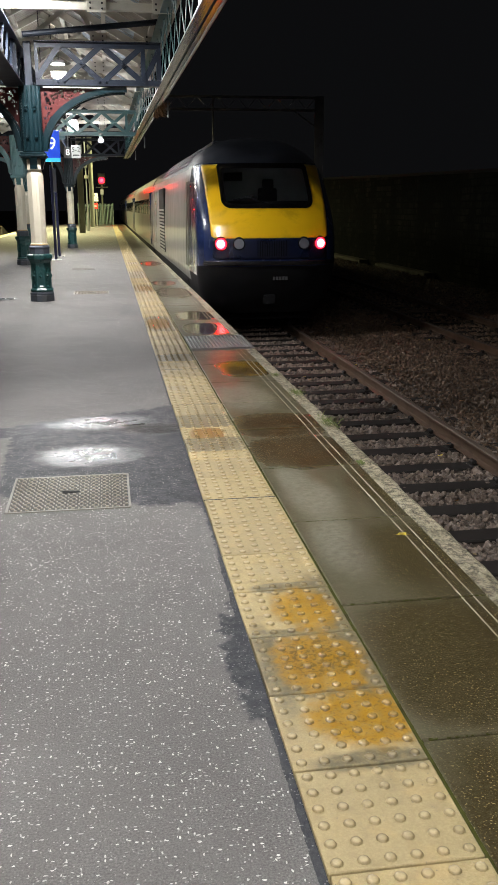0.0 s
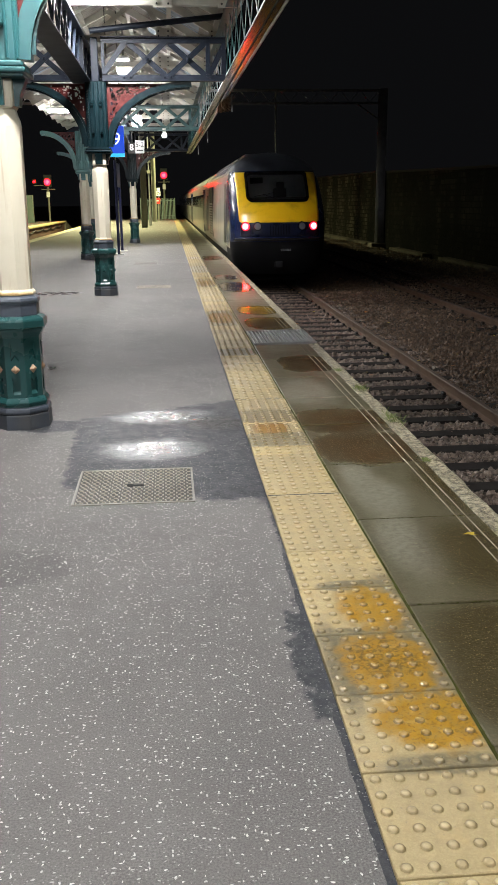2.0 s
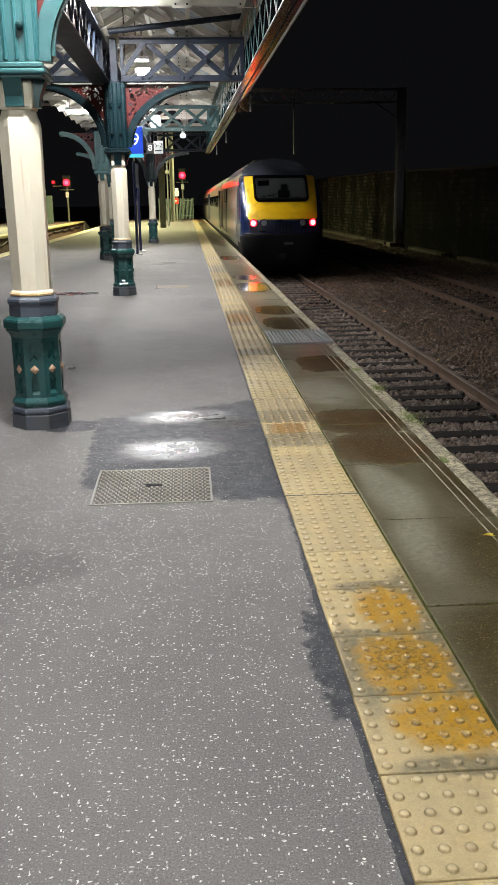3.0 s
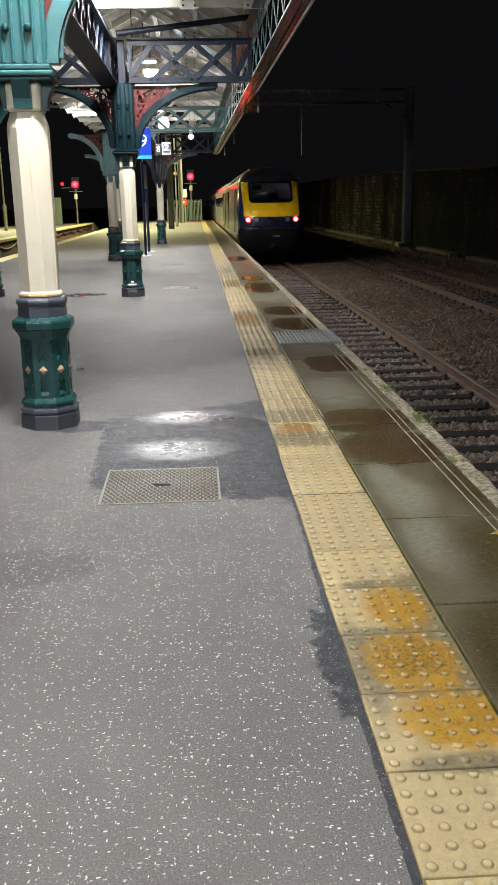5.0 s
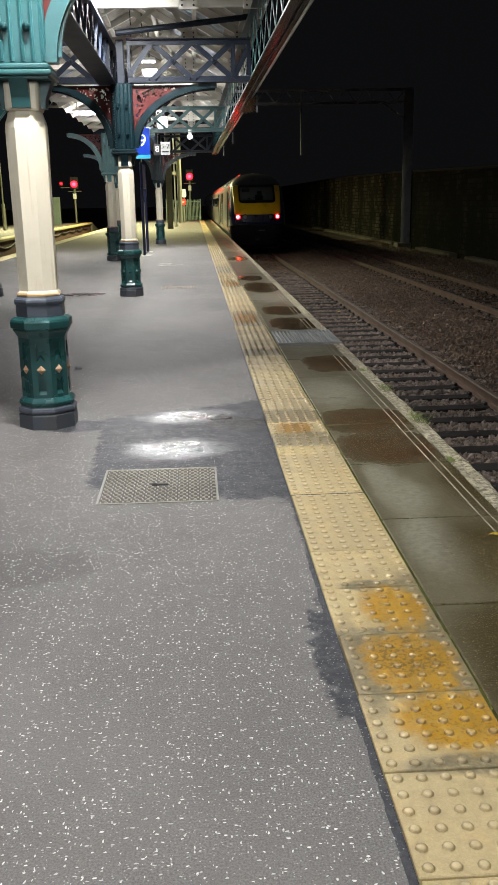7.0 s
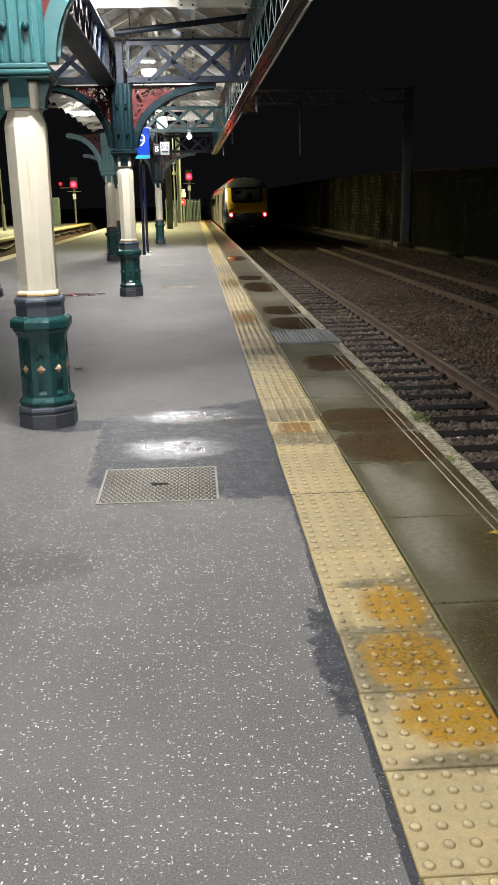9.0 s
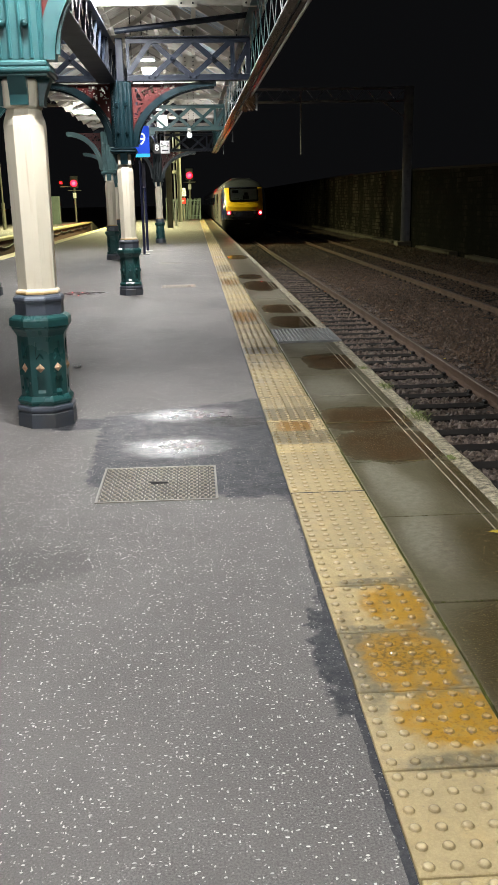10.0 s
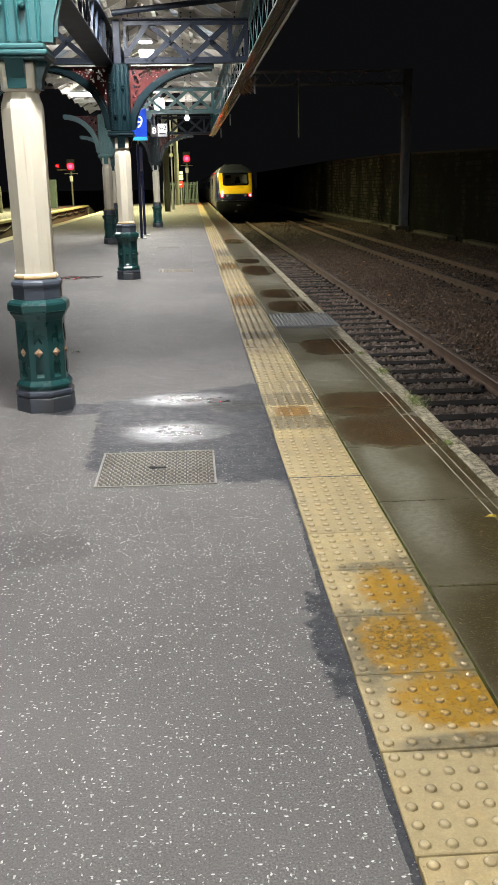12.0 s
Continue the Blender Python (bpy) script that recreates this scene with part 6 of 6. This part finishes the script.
def build_trackside_cable():
    """A thick black cable that sags from hook to hook along the opposite platform's wall."""
    c = thing("trackside_cable", "black cable sagging along the opposite brick wall", "cable", m=pose(-9.84, 0, -0.30))
    span, n = 4.2, 12
    bm = bmesh.new()
    rings = []
    for i in range(19 * n + 1):
        u = i / n
        sag = 0.17 * (4 * (u % 1.0) * (1 - u % 1.0)) * (0.7 + 0.5 * math.sin(int(u) * 2.3) ** 2)
        rings.append([(0.045 * math.cos(a), u * span, -sag + 0.045 * math.sin(a)) for a in (0, 1.257, 2.513, 3.770, 5.027)])
    loft(bm, rings)
    part("cable", bm, BLACK, c, smooth=True)
    for i in range(20):
        part("hook", new_box(-0.055, 0.03, i * span - 0.03, i * span + 0.03, -0.02, 0.09, bevel=0.008), IRON, c)


def build_lamp_post(x, y, z):
    lp = thing("platform_lamp_post", "slim grey lamp post with a lit lantern on the platform", "lamp post", "platform lamp posts", m=pose(x, y, 0))
    bm = bmesh.new()
    tube(bm, (0, 0, 0), (0, 0, 1.7), 0.12, 10)
    tube(bm, (0, 0, 1.7), (0, 0, z), 0.055, 10)
    part("shaft", bm, POST, lp)
    part("lantern", new_box(-0.45, 0.45, -0.12, 0.12, z + 0.001, z + 0.10, bevel=0.02), POST, lp)
    part("diffuser_glow", new_box(-0.42, 0.42, -0.10, 0.10, z - 0.03, z), FAR_GLOW, lp)
    data = bpy.data.lights.new("post_light", "AREA")
    data.shape, data.size, data.size_y, data.energy, data.color = "RECTANGLE", 0.8, 0.2, LAMP_POWER * 21.0, (0.98, 0.94, 0.48)
    data.spread = radians(168)
    lo = new("post_light", data)
    lo.parent = lp
    lo.matrix_basis = pose(0, 0, z - 0.05)
    return lp


FAR_GLOW = glowing("warm_lantern", (1.0, 0.93, 0.70), 12.0)


def build_globe():
    g = thing("globe_lamp", "small lit white globe lamp hanging from the cross girder", "lamp", m=pose(-0.52, 24.09, -0.02))
    bm = bmesh.new()
    tube(bm, (0, 0, 3.36), (0, 0, 3.50), 0.05, 10)
    part("mount", bm, SIGNWHITE, g)
    bm = bmesh.new()
    bmesh.ops.create_uvsphere(bm, u_segments=16, v_segments=10, radius=0.065, matrix=pose(0, 0, 3.32))
    part("globe", bm, BULB, g, smooth=True)


def build_pipe():
    bm = bmesh.new()
    tube(bm, (-1.62, 13.55, 4.13), (0.55, 13.55, 4.36), 0.045, 10)
    ob = part("drain_pipe", bm, DARK_SHADED)
    tagged(ob, "dark sloping rainwater pipe above the cross girder", "pipe")


# ---------------------------------------------------------------- assembly
build_ground()
build_platform()
build_retaining_wall()
build_gantry()

build_column(-1.562, 4.62, "teal and cream cast-iron canopy column on a slotted green pedestal", TEAL, 1.55, 1.3, boss=GOLD, boss_label="copper-coloured diamond boss")
build_column(-1.585, 13.86, "cream cast-iron column with teal brackets darkened for shade and a green pedestal", TEAL_SHADED, 1.55, 1.25)
build_column(-2.77, 24.1, "cream column with teal brackets lightened for lamplight and red scrollwork", TEAL_LIT, 1.3, 1.1)
build_column(-1.82, 34.4, "cream column with brackets darkened for shade near the canopy's end", TEAL_SHADED, 1.5, 0.85)
build_column(-4.08, 14.3, "cream cast-iron column in the second row", TEAL, 1.2, 1.2)
build_column(-3.45, 34.4, "cream column in the second row near the canopy's end", TEAL, 0.85, 1.2)
build_truss(-1.47, 0.53, 4.68, TEAL, "teal lattice cross girder", 3)
build_truss(-1.47, 0.53, 13.80, DARK_SHADED, "teal lattice cross girder darkened for shade", 3)
build_truss(-2.64, 0.48, 24.1, TEAL_LIT, "teal lattice cross girder lightened for lamplight", 5)
build_truss(-1.69, 0.40, 34.4, DARK_SHADED, "dark lattice cross girder at the canopy's end", 4)
build_truss(-4.0, -1.75, 13.80, DARK_SHADED, "dark lattice girder between the column rows", 3)
build_long_girder((-1.80, -4.5), (-1.80, 34.2), "column_girder", DARK_SHADED, "dark lattice girder along the column row", 0.62, flange=0.30)
build_long_girder(FASCIA0, FASCIA1, "edge_girder", TEAL, "teal lattice girder along the canopy's edge", 0.80, flange=0.11, z1=4.30, lace=0.045, lace_h=0.008, lace_x=0.005, under=GUTTER)
build_roof()
build_pipe()
build_gutter()

for lx, ly, lz in ((-1.15, -7.5, 4.2), (-1.15, -2.2, 4.2), (-1.10, 3.75, 4.2)):
    build_lamp(lx, ly, lz)
build_lamp(-1.50, 12.3, 4.36, length=0.6, watts=LAMP_POWER * 1.6)
for lx, ly, lz in ((-1.40, 20.55, 4.60), (-1.49, 27.7, 4.60), (-1.42, 29.6, 4.16)):
    build_lamp(lx, ly, lz, along=True, tubes=2, length=1.2, watts=LAMP_POWER * (1.6 if ly < 29 else 0.9), glare=True)
# two unseen fittings, added to light the second column row and its roof
build_lamp(-3.4, 16.5, 4.2)
build_lamp(-3.6, 27.0, 4.2)
# lamp posts on the open far end of the platforms
for lx, ly, lz in ((-4.40, 55.8, 7.6), (-4.50, 72.0, 7.6), (-13.1, 60.0, 7.6)):
    build_lamp_post(lx, ly, lz)

build_signal(-0.80, 84.0, 3.94, 0.0, "railway signal showing red at the platform end")
build_signal(-10.9, 80.0, 3.33, 0.0, "railway signal showing red with a small repeater lamp", True)
build_platform_sign()
build_totem()
build_end_of_platform()
build_trackside_cable()
build_globe()

build_cover("inspection_cover", -1.035, -0.385, 2.755, 3.375, "worn chequered steel inspection cover in the asphalt")
build_cover("inspection_cover", -1.12, -0.47, 14.9, 15.45, "shiny wet steel inspection cover in the asphalt")
build_cover("inspection_cover", -1.42, -0.80, 21.6, 22.2, "shiny wet steel inspection cover in the asphalt", False)
build_drain_grate()
build_weed(1.08, 4.40, 0.09, 1)
build_weed(1.08, 5.50, 0.07, 2)
build_weed(1.03, 3.36, 0.03, 3)
build_weed(1.05, 6.35, 0.04, 4)
build_leaves()
build_litter()
build_gutter_growth()

build_track("near_track", TRACK_X, -13.1, 200, "railway track with rusty rails and dark sleepers")
build_track("far_track", 7.05, 4, 200, "further railway track, mostly in the dark", 0.7)
build_track("left_track", -8.1, 6, 160, "railway track beyond the island platform", 0.7)
build_ballast()
build_tactile_strip()
build_edge_slabs()

wheelsets = []
power_car = build_power_car(wheelsets)
car_wheels = list(wheelsets)
spare = []
coach = build_coach(spare)
coaches = [coach] + [copy_thing(coach, pose(0, 0, 0)) for _ in range(3)]

# where the tail lamps are, second by second
RUN = ((0.0, 15.1), (0.5, 17.25), (1.0, 19.3), (1.5, 21.4), (2.0, 23.5), (2.5, 25.5), (3.0, 27.4), (4.8, 34.0), (5.5, 36.8), (6.2, 39.4), (7.0, 42.4), (9.0, 50.0), (10.0, 53.8), (11.0, 57.5), (12.0, 61.2))
TRAIN_X = 2.60


def run_at(t):
    return float(np.interp(t, [a for a, _ in RUN], [b for _, b in RUN]))


def motions():
    walk(power_car, [(t, pose(TRAIN_X, y, RAIL_Z)) for t, y in RUN])
    for i, c in enumerate(coaches):
        walk(c, [(t, pose(TRAIN_X, y + 18.3 + 23.7 * i, RAIL_Z)) for t, y in RUN])
    steps = [i * 0.1 for i in range(121)]
    turning = list(car_wheels)
    for c in coaches:
        turning += [(o, o.location.y) for o in c.children if o.name.startswith("wheelset")]
    for ws, y in turning:
        walk(ws, [(t, pose(0, y, 0.508, -math.degrees((run_at(t) - 15.1) / 0.508), 0, 0)) for t in steps])


motions()
